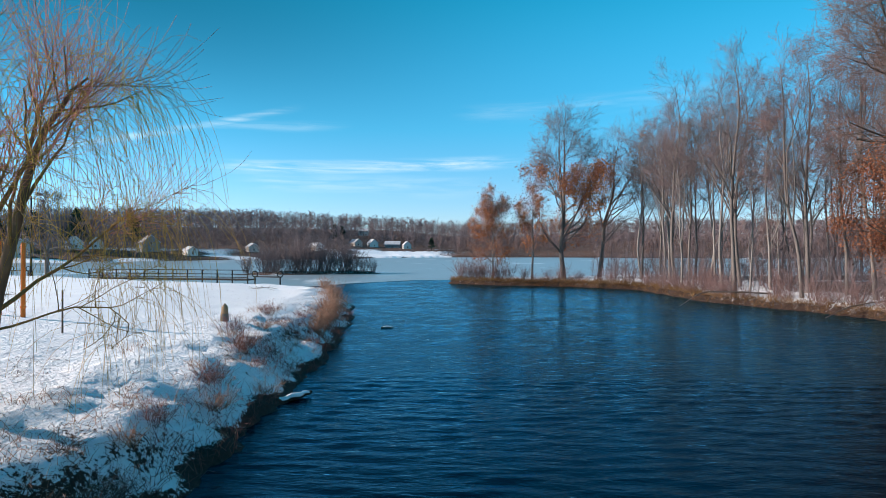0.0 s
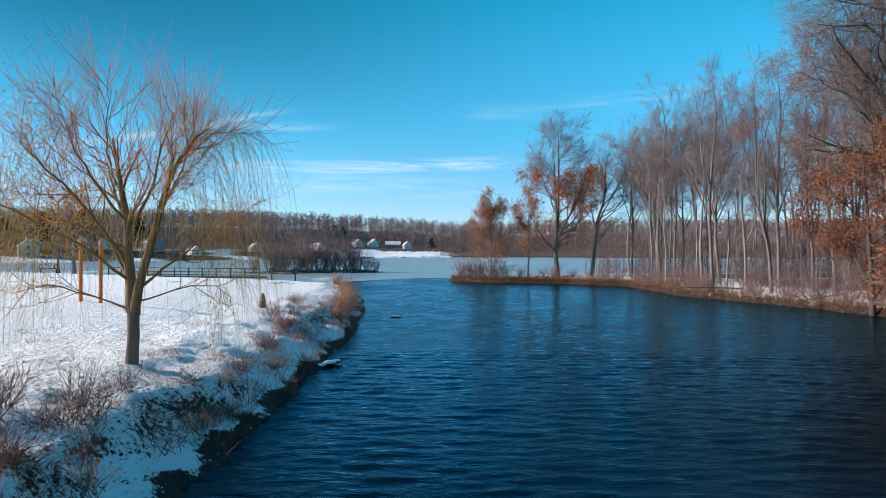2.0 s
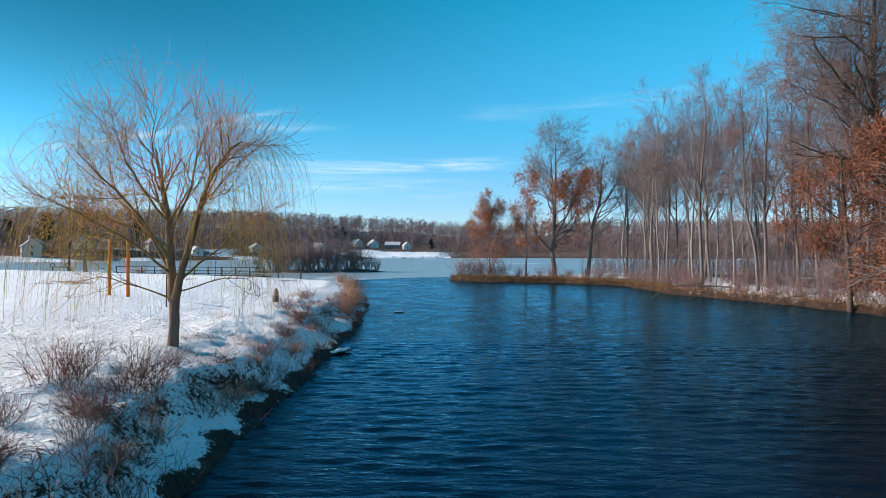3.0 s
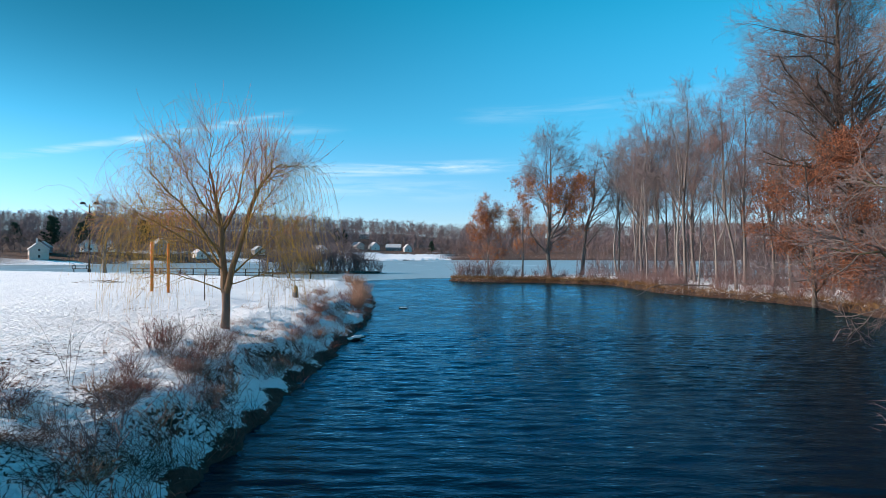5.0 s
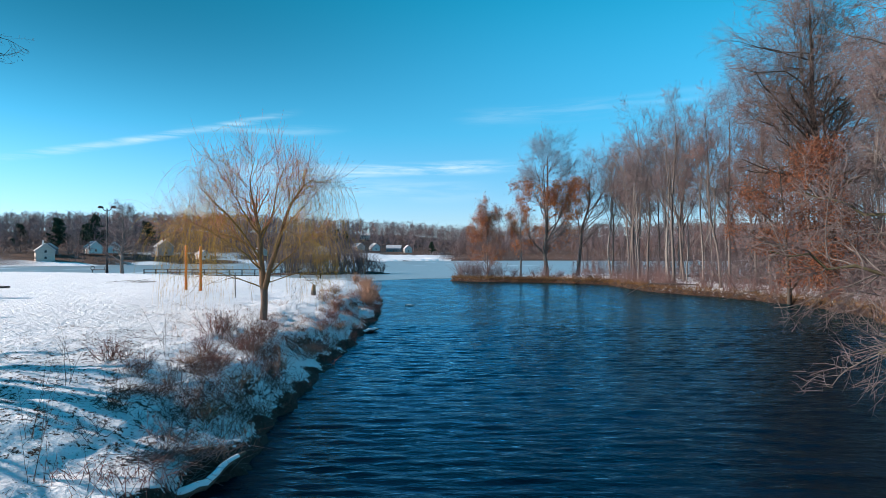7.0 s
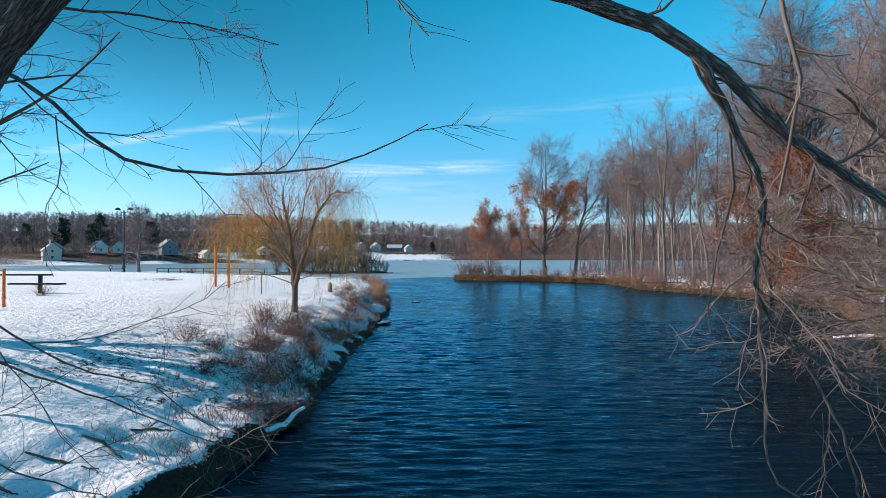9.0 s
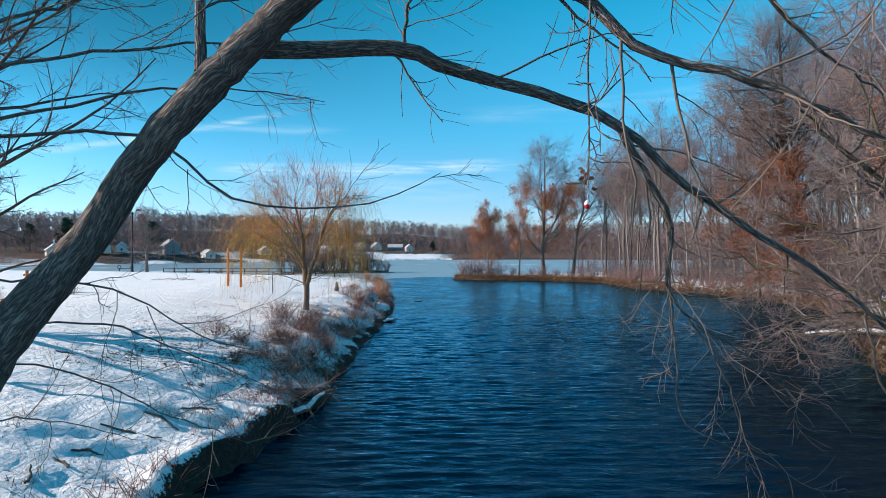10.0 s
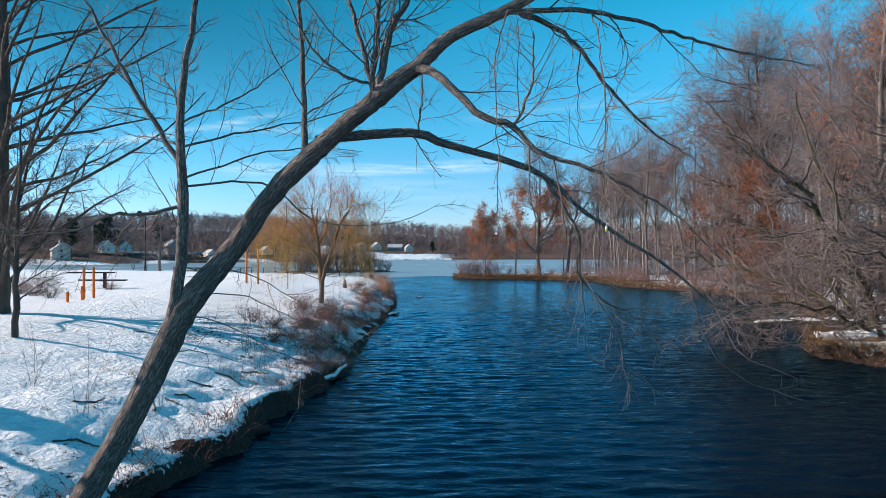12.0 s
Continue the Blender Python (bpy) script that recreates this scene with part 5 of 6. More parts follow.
def house(x, y, turn, w, d, h, roof_h, wall, label, chimney=True, wing=False):
    """A gabled house: walls with siding, roof with eaves, windows with frames, a door, a chimney."""
    root = base("house", x, y, z_at(x, y) - 0.2, label, "house", "houses on the far shore")
    root.rotation_euler, root.scale = (0, 0, radians(turn)), (0.8, 0.8, 0.9)
    bm = bmesh.new()
    pts = [(-w / 2, -d / 2, 0), (w / 2, -d / 2, 0), (w / 2, d / 2, 0), (-w / 2, d / 2, 0)]
    lo = [bm.verts.new(p) for p in pts]
    hi = [bm.verts.new((a, b, h)) for a, b, _ in pts]
    g0, g1 = bm.verts.new((-w / 2, 0, h + roof_h)), bm.verts.new((w / 2, 0, h + roof_h))
    for i in range(4):
        j = (i + 1) % 4
        bm.faces.new((lo[i], lo[j], hi[j], hi[i]))
    bm.faces.new((hi[1], hi[2], g1))
    bm.faces.new((hi[3], hi[0], g0))
    part("wall", bm, wall, root)
    bm = bmesh.new()
    e, t = 0.4, 0.25
    drop = roof_h * e / (d / 2)
    for s in (-1, 1):
        a = [(-w / 2 - e, s * (d / 2 + e), h - drop), (w / 2 + e, s * (d / 2 + e), h - drop), (w / 2 + e, 0, h + roof_h), (-w / 2 - e, 0, h + roof_h)]
        v0 = [bm.verts.new(p) for p in a]
        v1 = [bm.verts.new((p[0], p[1], p[2] + t)) for p in a]
        bm.faces.new(v0)
        bm.faces.new(v1)
        for i in range(4):
            bm.faces.new((v0[i], v0[(i + 1) % 4], v1[(i + 1) % 4], v1[i]))
    bmesh.ops.recalc_face_normals(bm, faces=bm.faces[:])
    roof = part("roof", bm, ROOF_DARK, root)
    if chimney:
        part("chimney", boxes((w * 0.42, -d * 0.12, h + roof_h * 0.75, 0.9, 0.7, roof_h + 1.2), (w * 0.42, -d * 0.12, h + roof_h * 1.3 + 0.6, 1.05, 0.85, 0.15), bevel=0.03), WALL_WHITE if wall is WALL_TAN else BRICK_RED, roof)
    rows = [1.5] if h < 4 else [1.5, 4.3]
    n = max(2, int(w / 2.6))
    for z in rows:
        for k in range(n):
            wx = -w / 2 + w * (k + 0.5) / n
            if z == 1.5 and k == n // 2:
                part("door", boxes((wx, -d / 2 - 0.02, 1.05, 0.95, 0.08, 2.05), bevel=0.01), BRICK_RED, root)
                continue
            win = part("window", boxes((wx, -d / 2 - 0.02, z, 1.15, 0.1, 1.35), bevel=0.01), WALL_WHITE, root)
            part("pane", boxes((wx, -d / 2 - 0.075, z, 0.95, 0.03, 1.15), bevel=0), GLASS, win)
        for s in (-1, 1):
            win = part("window", boxes((s * (w / 2 + 0.02), 0, z, 0.1, 1.2, 1.35), bevel=0.01), WALL_WHITE, root)
            part("pane", boxes((s * (w / 2 + 0.075), 0, z, 0.03, 1.0, 1.15), bevel=0), GLASS, win)
    return root


house(-176, 236, -48, 11, 8, 4.8, 3.0, WALL_TAN, "tan two-storey house with white chimney", True)
house(-186, 252, -60, 9, 7, 3.0, 2.4, WALL_GREY, "grey house on the far shore", False)
house(-173, 262, -38, 8, 7, 3.2, 2.8, WALL_WHITE, "white gabled house on the far shore", False)
house(-167, 268, -65, 6, 6, 3.0, 2.6, WALL_WHITE, "small white gabled house on the far shore", False)
house(-153, 285, -50, 12, 9, 5.0, 3.4, WALL_GREY, "big grey gabled house facing the lake", True)
house(-137, 292, -45, 9, 6, 3.0, 2.0, WALL_WHITE, "low white house on the far shore", False)
house(-122, 330, -55, 10, 7, 3.0, 2.2, WALL_TAN, "low tan house among bare trees", False)
house(-98, 368, -40, 10, 7, 3.2, 2.2, WALL_WHITE, "white house behind the shrub island", False)
house(-92, 452, -50, 11, 8, 3.4, 2.6, WALL_TAN, "tan house above the snowy lawn", False)
house(-80, 455, -60, 9, 8, 3.4, 3.2, WALL_WHITE, "white gabled house above the snowy lawn", False)
house(-66, 462, 0, 14, 8, 3.4, 2.6, WALL_GREY, "long grey-roofed house above the lawn", False)
house(-55, 458, -70, 8, 7, 3.4, 2.8, WALL_WHITE, "white house beside the snowy lawn", False)
house(-104, 540, 0, 11, 8, 4.6, 2.6, WALL_WHITE, "white house high on the wooded hill", False)


def conifer(x, y, tall, seed):
    """A dark pine with uneven tiers of drooping needle sprays."""
    rng = np.random.RandomState(seed)
    root = base("pine_tree", x, y, z_at(x, y), "dark green pine above the bare trees", "tree", "pines")
    P, R = run([(0, 0, -0.3), (0.1, 0, tall * 0.5), (0, 0.1, tall)], 8, (0.28, 0.18, 0.03))
    L, LR = grow(rng, P, R, 46, 0.22, 0.99, (62, 88), (tall * 0.34, tall * 0.5), 5, 0.05, 0.07, 0.3, 0.3, 0.03, shrink=0.78)
    part("trunk", tubes("trunk", [(P, R, 8), (L, LR, 4)]), BARK_DARK, root)
    part("foliage", leaves("foliage", rng, L, 1700, tall * 0.06, tall * 0.02), CONIFER, root)
    return root


for x, y, tall, seed in ((-190, 262, 19, 1), (-181, 274, 22, 2), (-196, 290, 16, 3), (-170, 300, 19, 4), (-214, 270, 16, 6), (-108, 452, 17, 8), (-104, 458, 16, 9), (-36, 452, 12, 11)):
    conifer(x, y, tall * 0.78, seed)

# ---- shrubs, reeds and brush ----
def shrub(seed, tall, spread, stems, material, label, group, twigs=5, droop=0.0, tips=3, name="shrub", thin=1.0):
    """A leafless shrub: stems from one crown, forking into fine twigs."""
    rng = np.random.RandomState(seed)
    root = base(name, 0, 0, 0, label, "shrub", group)
    a = rng.uniform(0, 2 * np.pi, stems)
    tilt = rng.uniform(0.1, 1.0, stems) * spread / tall
    P = [np.column_stack((rng.normal(0, 0.12 * spread, stems), rng.normal(0, 0.12 * spread, stems), np.full(stems, -0.08)))]
    d = unit(np.column_stack((np.cos(a) * tilt, np.sin(a) * tilt, np.ones(stems))))
    L = rng.uniform(0.55, 1.05, stems)[:, None] * tall / 5
    for k in range(5):
        P.append(P[-1] + d * L)
        d = unit(d + np.array([0, 0, 0.04 - droop * k * 0.12]) + rng.normal(0, 0.10, d.shape))
    P = np.stack(P, 1)
    r = (0.006 + 0.006 * tall) * thin
    R = np.broadcast_to(np.linspace(1, 0.35, 6) * r, (stems, 6))
    B, BR = grow(rng, P, R, twigs, 0.2, 1.0, (20, 50), (tall * 0.2, tall * 0.45), 3, 0.03 - droop * 0.1, 0.14, 0.6, 0.4, 0.004)
    T, TR = grow(rng, B, BR, tips, 0.2, 1.0, (20, 50), (tall * 0.08, tall * 0.2), 2, 0, 0.1, 0.6, 0.5, 0.003)
    part("stem", tubes("stem", [(P, R, 3)]), TWIG_DARK if material is BRUSH_RED else material, root)
    part("crown", spikes("crown", [(B, BR * 1.2), (T, TR * 1.3)]), material, root)
    return root


def plant_out(thing, spots, seed):
    """Sets the thing on the first spot and copies on the others: x, y, size."""
    rng = np.random.RandomState(seed)
    first = True
    for x, y, s in spots:
        m = pose(x, y, z_at(x, y), 0, 0, rng.uniform(0, 360))
        if first:
            thing.matrix_basis = m
            t, first = thing, False
        else:
            t = copy_thing(thing, m)
        t.scale = (s, s, s * rng.uniform(0.85, 1.1))


plant_out(shrub(101, 1.0, 1.5, 46, BRUSH_RED, "leafless reddish shrub on the snowy bank", "bank shrubs", 5, 0.1, 2, thin=0.5), [(-8.2, 24.6, 1.1), (-7.2, 25.2, 0.9), (-6.6, 23.2, 0.8), (-7.5, 18.9, 0.75), (-8.6, 19.6, 0.8), (-6.5, 31.2, 0.7), (-7.7, 38.4, 0.9), (-6.9, 34.6, 0.7), (-8.9, 40.5, 0.9), (-6.3, 20.6, 0.7), (-9.6, 46.0, 0.8), (-7.4, 27.4, 0.6), (-7.5, 22.3, 0.7), (-6.9, 21.0, 0.65)], 1)
plant_out(shrub(110, 1.05, 1.2, 36, TWIG_MID, "dense upright leafless brush on the snowy bank", "bank brush", 5, 0.05, 2, thin=0.5), [(-6.9, 25.6, 0.9), (-7.6, 26.3, 1.0), (-6.3, 24.5, 0.8), (-8.2, 25.2, 0.9), (-7.1, 23.6, 0.8), (-6.0, 22.0, 0.7), (-6.4, 18.4, 0.7)], 10)
plant_out(shrub(102, 0.75, 1.2, 34, DRY_GRASS, "clump of dry tan stalks on the bank", "bank shrubs", 4, 0.4, 2), [(-7.9, 39.0, 1.0), (-6.4, 33.6, 0.9), (-6.2, 36.4, 0.9), (-5.9, 24.0, 0.9), (-5.7, 20.2, 0.9), (-5.5, 17.9, 0.8), (-6.0, 27.8, 0.8), (-6.3, 30.0, 0.7), (-8.7, 43.0, 0.9), (-5.6, 22.2, 0.8), (-7.2, 20.6, 0.8)], 2)
plant_out(shrub(103, 1.7, 1.5, 60, DRY_GRASS, "dense tan reed bush at the water's edge", "edge reeds", 5, 0.15, 2), [(-8.3, 52.0, 1.0), (-8.0, 49.5, 0.85), (-9.0, 55.2, 1.0), (-9.8, 58.6, 0.9), (-10.6, 62.2, 0.8), (-7.5, 46.6, 0.7), (-12.5, 66.5, 0.8)], 3)
plant_out(shrub(104, 2.0, 0.6, 4, TWIG_DARK, "tall dead weed stalks in the snow", "weed stalks", 3, 0.0, 1, thin=0.4), [(-7.2, 15.3, 0.8), (-6.3, 14.2, 0.75), (-8.2, 17.6, 0.8), (-6.9, 17.0, 0.65), (-7.9, 20.8, 0.8), (-9.2, 8.6, 0.8), (-7.4, 7.6, 0.8), (-6.6, 9.0, 0.5), (-8.5, 34.0, 0.7), (-9.6, 36.8, 0.6), (-12.0, 12.0, 0.4)], 4)
plant_out(shrub(105, 0.8, 1.5, 22, TWIG_GREY, "tangle of fallen grey sticks at the bank's edge", "bank tangles", 5, 0.6, 2), [(-5.7, 18.4, 1.0), (-5.5, 16.6, 0.9), (-6.1, 19.4, 0.9), (-5.5, 21.4, 0.9), (-6.0, 6.9, 0.8), (-5.9, 26.2, 0.9), (-6.6, 15.9, 0.6), (-5.9, 29.0, 0.8)], 5)
plant_out(shrub(106, 2.6, 2.6, 30, TWIG_RED, "leafless brush on the wooded shore", "shore brush", 6, 0.1, 2), [(18.6, 87.2, 1.0), (20.0, 82.0, 1.1), (19.8, 76.0, 1.1), (21.0, 73.8, 0.9), (23.2, 68.6, 1.0), (24.6, 65.4, 0.9), (25.6, 62.2, 1.0), (27.4, 58.2, 1.0), (27.8, 54.4, 0.9), (27.2, 48.6, 1.0), (25.6, 43.0, 1.0), (17.2, 90.2, 0.9), (14.4, 93.8, 0.7), (5.6, 97.2, 0.7), (-1.6, 98.8, 1.3), (0.4, 97.4, 1.0), (2.2, 98.0, 0.9), (8.4, 96.4, 0.6), (12.4, 95.2, 0.6), (22.4, 80.2, 1.0), (26.4, 72.6, 1.1), (30.0, 66.0, 1.1), (31.0, 58.0, 1.2), (19.5, 27.5, 0.9), (17.5, 21.0, 0.7), (22.0, 37.0, 1.0), (-2.6, 99.0, 1.3), (-0.6, 98.2, 1.4), (1.6, 97.0, 1.2), (3.6, 97.6, 1.0), (10.0, 95.0, 0.9), (16.0, 92.0, 1.1), (21.5, 78.0, 1.1), (20.6, 70.6, 0.8)], 6)
edge = []
r7 = np.random.RandomState(17)
for t in np.linspace(0, 1, 46):
    y = 40 + 48 * t
    edge.append((float(np.interp(y, RIGHT_Y, RIGHT_X)) + r7.uniform(0.3, 2.6), y + r7.uniform(-0.6, 0.6), r7.uniform(0.6, 1.1)))
for t in np.linspace(0, 1, 16):
    x = -2.5 + 19 * t
    edge.append((x, float(np.interp(x, (-4, 1.7, 11, 17.6), (98, 94.3, 91.8, 86.5))) + r7.uniform(0.8, 3.0), r7.uniform(0.35, 0.8)))
plant_out(shrub(109, 1.9, 2.2, 18, TWIG_RED, "small leafless bush along the wooded shore", "shore bushes", 5, 0.25, 3), edge, 9)
plant_out(shrub(107, 5.6, 4.2, 36, TWIG_GREY, "grey leafless thicket on the lake island", "island thicket", 7, 0.02, 2), [(-42.5, 125.4, 0.8), (-39.8, 126.6, 1.0), (-37.4, 126.0, 1.05), (-35.2, 127.8, 1.2), (-33.0, 127.6, 1.1), (-31.0, 128.8, 1.25), (-28.6, 129.2, 1.2), (-26.4, 130.2, 1.1), (-24.2, 131.0, 1.0), (-22.2, 131.4, 0.75), (-34.0, 130.0, 1.3), (-29.6, 131.6, 1.3), (-38.8, 128.4, 1.2), (-25.6, 132.4, 1.2), (-20.6, 131.8, 0.5)], 7)
plant_out(shrub(108, 1.5, 2.0, 30, BRUSH_RED, "low red-brown bush on the snowy lawn", "lawn bushes", 6, 0.1, 4), [(-22.5, 25.6, 0.8), (-24.5, 27.0, 0.9), (-21.6, 30.5, 0.6), (-20.6, 24.2, 0.6), (-36.0, 74.5, 0.9), (-33.5, 75.0, 0.7)], 8)


def blades(name, seed, count, x0, x1, y0, y1, test, tall, material, label, spots=None, thick=1.0, flop=0.55):
    """Dead grass and short stalks, bent every way."""
    rng = np.random.RandomState(seed)
    x, y = rng.uniform(x0, x1, count), rng.uniform(y0, y1, count)
    if spots is not None:
        x, y = spots
    ok = test(x, y, *lands(x, y))
    x, y = x[ok], y[ok]
    n = len(x)
    p = np.column_stack((x, y, height(x, y) - 0.02))
    d = unit(np.column_stack((rng.normal(0, flop, n), rng.normal(0, flop, n), np.full(n, 0.8))))
    L = (rng.uniform(tall[0], tall[1], n) / 2)[:, None]
    Q = [p]
    for k in range(2):
        Q.append(Q[-1] + d * L)
        d = unit(d + np.array([0, 0, -0.4]) + rng.normal(0, 0.16, d.shape))
    Q = np.stack(Q, 1)
    R = np.broadcast_to(np.array([0.006, 0.0045, 0.002]) * thick, (n, 3))
    me = tubes(name, [(Q, R, 3)])
    me.materials.append(material)
    return tagged(new(name, me), label, "grass", kind="stuff")


BRUSH_DULL = mottled("dull_brush", (0.10, 0.055, 0.045), (0.22, 0.125, 0.10), 2, per_piece=0.4)
SHORE_GRASS = mottled("shore_grass", (0.22, 0.115, 0.05), (0.37, 0.22, 0.105), 0.5, per_piece=0.4)
blades("dead_grass", 111, 40000, -13, -3.5, 4, 66, lambda x, y, l, r, f, i: (l > 0.05) & (l < 5.0) & (rough2(x * 0.8, y * 0.8, 41) + 0.5 * rough2(x * 2.2, y * 2.2, 42) > 0.15 + 0.16 * l), (0.12, 0.45), DRY_GRASS, "dead tan grass poking through the snow")
blades("dead_grass", 112, 34000, -13, -3.5, 4, 66, lambda x, y, l, r, f, i: (l > -0.1) & (l < 2.2) & (rough2(x * 0.9, y * 0.9, 43) > -0.25 + 0.3 * l) & ((y > 14) | (l < 0.6)), (0.2, 0.65), BRUSH_RED, "reddish dead stems along the bank")
blades("bank_brush", 114, 42000, -10, -3.5, 15.5, 30, lambda x, y, l, r, f, i: (l > 0.15) & (l < 3.0) & (rough2(x * 0.9, y * 0.9, 44) + 0.6 * rough2(x * 2.6, y * 2.6, 45) > 0.55 + 0.10 * l), (0.2, 0.6), BRUSH_DULL, "matted dead brush spilling over the bank", None, 0.8, 0.9)
blades("bank_brush", 115, 5000, -9, -3.5, 15, 20, lambda x, y, l, r, f, i: (l > 0.0) & (l < 1.8) & (rough2(x * 0.9, y * 0.9, 46) > 0.3 + 0.15 * l), (0.4, 1.1), TWIG_GREY, "grey fallen twigs matted over the bank's edge", None, 1.2, 1.5)
blades("dead_grass", 116, 36000, -16, -4, 4, 34, lambda x, y, l, r, f, i: (l > 0.6) & (l < 8) & (rough2(x * 1.5, y * 1.5, 47) + 0.6 * rough2(x * 4.4, y * 4.4, 48) > 0.5), (0.04, 0.13), BRUSH_DULL, "short dead grass blades showing through thin snow", None, 1.0, 0.9)
r8 = np.random.RandomState(18)
ya = r8.uniform(15, 88, 5600)
xa = np.interp(ya, RIGHT_Y, RIGHT_X) + r8.uniform(-0.4, 1.4, 5600)
xb = r8.uniform(-4, 18, 4500)
yb = np.interp(xb, (-4, 1.7, 11, 17.6, 25), (98, 94.3, 91.8, 86.5, 80)) + r8.uniform(-0.4, 1.4, 4500)
blades("shore_grass", 113, 10, 0, 1, 0, 1, lambda x, y, l, r, f, i: (r > -0.12) & (r < 1.8), (0.25, 0.8), SHORE_GRASS, "dead grass along the wooded shore", (np.concatenate((xa, xb)), np.concatenate((ya, yb))), 2.6)

# ---- things on the lawn ----
ORANGE_LABEL = "tall orange exercise post standing in the snow"


def orange_post(x, y, tall, label, group, r=0.075):
    z = z_at(x, y)
    root = base("exercise_post", x, y, z, label, "post", group)
    part("post", pole(0, 0, -0.2, tall, r), ORANGE, root)
    part("collar", tubes("collar", [(np.array([[(0, 0, 0.32), (0, 0, 0.34), (0, 0, 0.40), (0, 0, 0.42)]]), np.array([[r, r + 0.02, r + 0.02, r]]), 14)]), ORANGE, root)
    return root


orange_post(-16.92, 39.64, 2.62, ORANGE_LABEL, "tall exercise posts")
orange_post(-16.03, 39.63, 2.62, ORANGE_LABEL, "tall exercise posts")
orange_post(-18.0, 21.8, 0.48, "knee-high orange exercise post in the snow", "stepped exercise posts", 0.06)
orange_post(-18.15, 23.0, 0.68, "hip-high orange exercise post in the snow", "stepped exercise posts", 0.06)
orange_post(-18.55, 23.7, 1.5, "chest-high orange exercise post in the snow", "stepped exercise posts", 0.06)
bar_post = orange_post(-18.6, 24.5, 1.52, "chest-high orange exercise post with a thin bar", "stepped exercise posts", 0.06)
part("bar", tubes("bar", [(np.array([[(0.0, 0.0, 1.44), (0.1, -0.37, 1.44), (0.2, -0.75, 1.43)]]), np.full((1, 3), 0.014), 8)]), BLACK_METAL, bar_post, "thin dark bar")

bench = base("exercise_bench", -23.2, 32.4, z_at(-23.2, 32.4), "black sit-up bench with two boards on a post", "bench")
part("post", boxes((0, 0, 0.42, 0.16, 0.16, 1.1)), BLACK_METAL, bench)
part("board", boxes((-0.9, 0, 0.98, 3.0, 0.32, 0.09)), BLACK_METAL, bench)
part("board", boxes((0.2, -0.5, 0.52, 3.0, 0.32, 0.09)), BLACK_METAL, bench)
part("strut", boxes((0.05, -0.25, 0.48, 0.1, 0.6, 0.08)), BLACK_METAL, bench)


def lamp_post(x, y, tall):
    z = z_at(x, y)
    root = base("lamp_post", x, y, z, "black lamp post with two lantern heads", "lamp post")
    part("pole", pole(0, 0, -0.2, tall, 0.13, 0.08), BLACK_METAL, root)
    part("foot", tubes("foot", [(np.array([[(0, 0, -0.1), (0, 0, 0.5), (0, 0, 0.6)]]), np.array([[0.22, 0.2, 0.13]]), 14)]), BLACK_METAL, root)
    for s in (-1, 1):
        arm, r = run([(0, 0, tall - 0.35), (s * 0.35, 0, tall - 0.25), (s * 0.65, 0, tall + 0.05), (s * 0.8, 0, tall + 0.2)], 10, (0.05, 0.045, 0.04, 0.04))
        a = part("arm", tubes("arm", [(arm, r, 8)]), BLACK_METAL, root)
        prof = np.array([[(s * 0.9, 0, tall + 0.02), (s * 0.9, 0, tall + 0.06), (s * 0.9, 0, tall + 0.22), (s * 0.9, 0, tall + 0.34), (s * 0.9, 0, tall + 0.38)]])
        part("lamp_head", tubes("lamp_head", [(prof, np.array([[0.02, 0.36, 0.34, 0.2, 0.02]]), 16)]), BLACK_METAL, a)
    return root


lamp_post(-49.5, 82.2, 8.8)
small = wood_tree(121, 9.6, 0.19, 0.2, 2.7, "small bare tree with upright crown by the lake", BARK_GREY, TWIG_GREY, limbs=34, subs=7, fine=5, tips=4, rise=0.03, wide=(45, 75), forked=False)
small.location = (-46.3, 80.5, z_at(-46.3, 80.5))


def ring_rack(x0, y0, x1, y1):
    """A low bar between two posts that end in rings."""
    z = z_at((x0 + x1) / 2, (y0 + y1) / 2)
    root = base("ring_rack", x0, y0, z, "low black bar between two ringed posts", "rack", "ring racks")
    dx, dy = x1 - x0, y1 - y0
    for ox, oy in ((0, 0), (dx, dy)):
        post = part("post", pole(ox, oy, -0.1, 0.62, 0.06), BLACK_METAL, root)
        t = np.linspace(0, 2 * np.pi, 17)
        P = np.column_stack((ox + 0.24 * np.sin(t), np.full(17, oy), 0.82 + 0.24 * np.cos(t)))[None]
        part("ring", tubes("ring", [(P, np.full((1, 17), 0.05), 8)]), BLACK_METAL, post)
    P = np.array([[(0, 0, 0.6), (dx / 2, dy / 2, 0.6), (dx, dy, 0.6)]])
    part("bar", tubes("bar", [(P, np.full((1, 3), 0.05), 8)]), BLACK_METAL, root)


ring_rack(-19.0, 68.6, -16.6, 67.9)
ring_rack(-50.4, 80.6, -48.4, 80.4)


def stump(x, y):
    root = base("gnawed_stump", x, y, z_at(x, y), "pale tree stump gnawed to a blunt point", "stump")
    P = np.array([[(0, 0, -0.15), (0, 0, 0.0), (0, 0, 0.3), (0.01, 0, 0.5), (0.0, 0.01, 0.6), (0, 0, 0.68)]])
    part("trunk", tubes("trunk", [(P, np.array([[0.19, 0.155, 0.135, 0.12, 0.08, 0.015]]), 16)], 0.08), STUMP_WOOD, root)
    part("bark", tubes("bark", [(P[:, :3] + np.array([0, 0, -0.02]), np.array([[0.21, 0.172, 0.152]]), 16)], 0.1), BARK_GREY, root)


stump(-10.2, 42.8)
stake = base("sign_stake", -13.1, 37.6, z_at(-13.1, 37.6), "thin grey stake in the snow", "stake")
part("pole", pole(0, 0, -0.2, 1.35, 0.03, 0.025, 8), OLD_WOOD, stake)


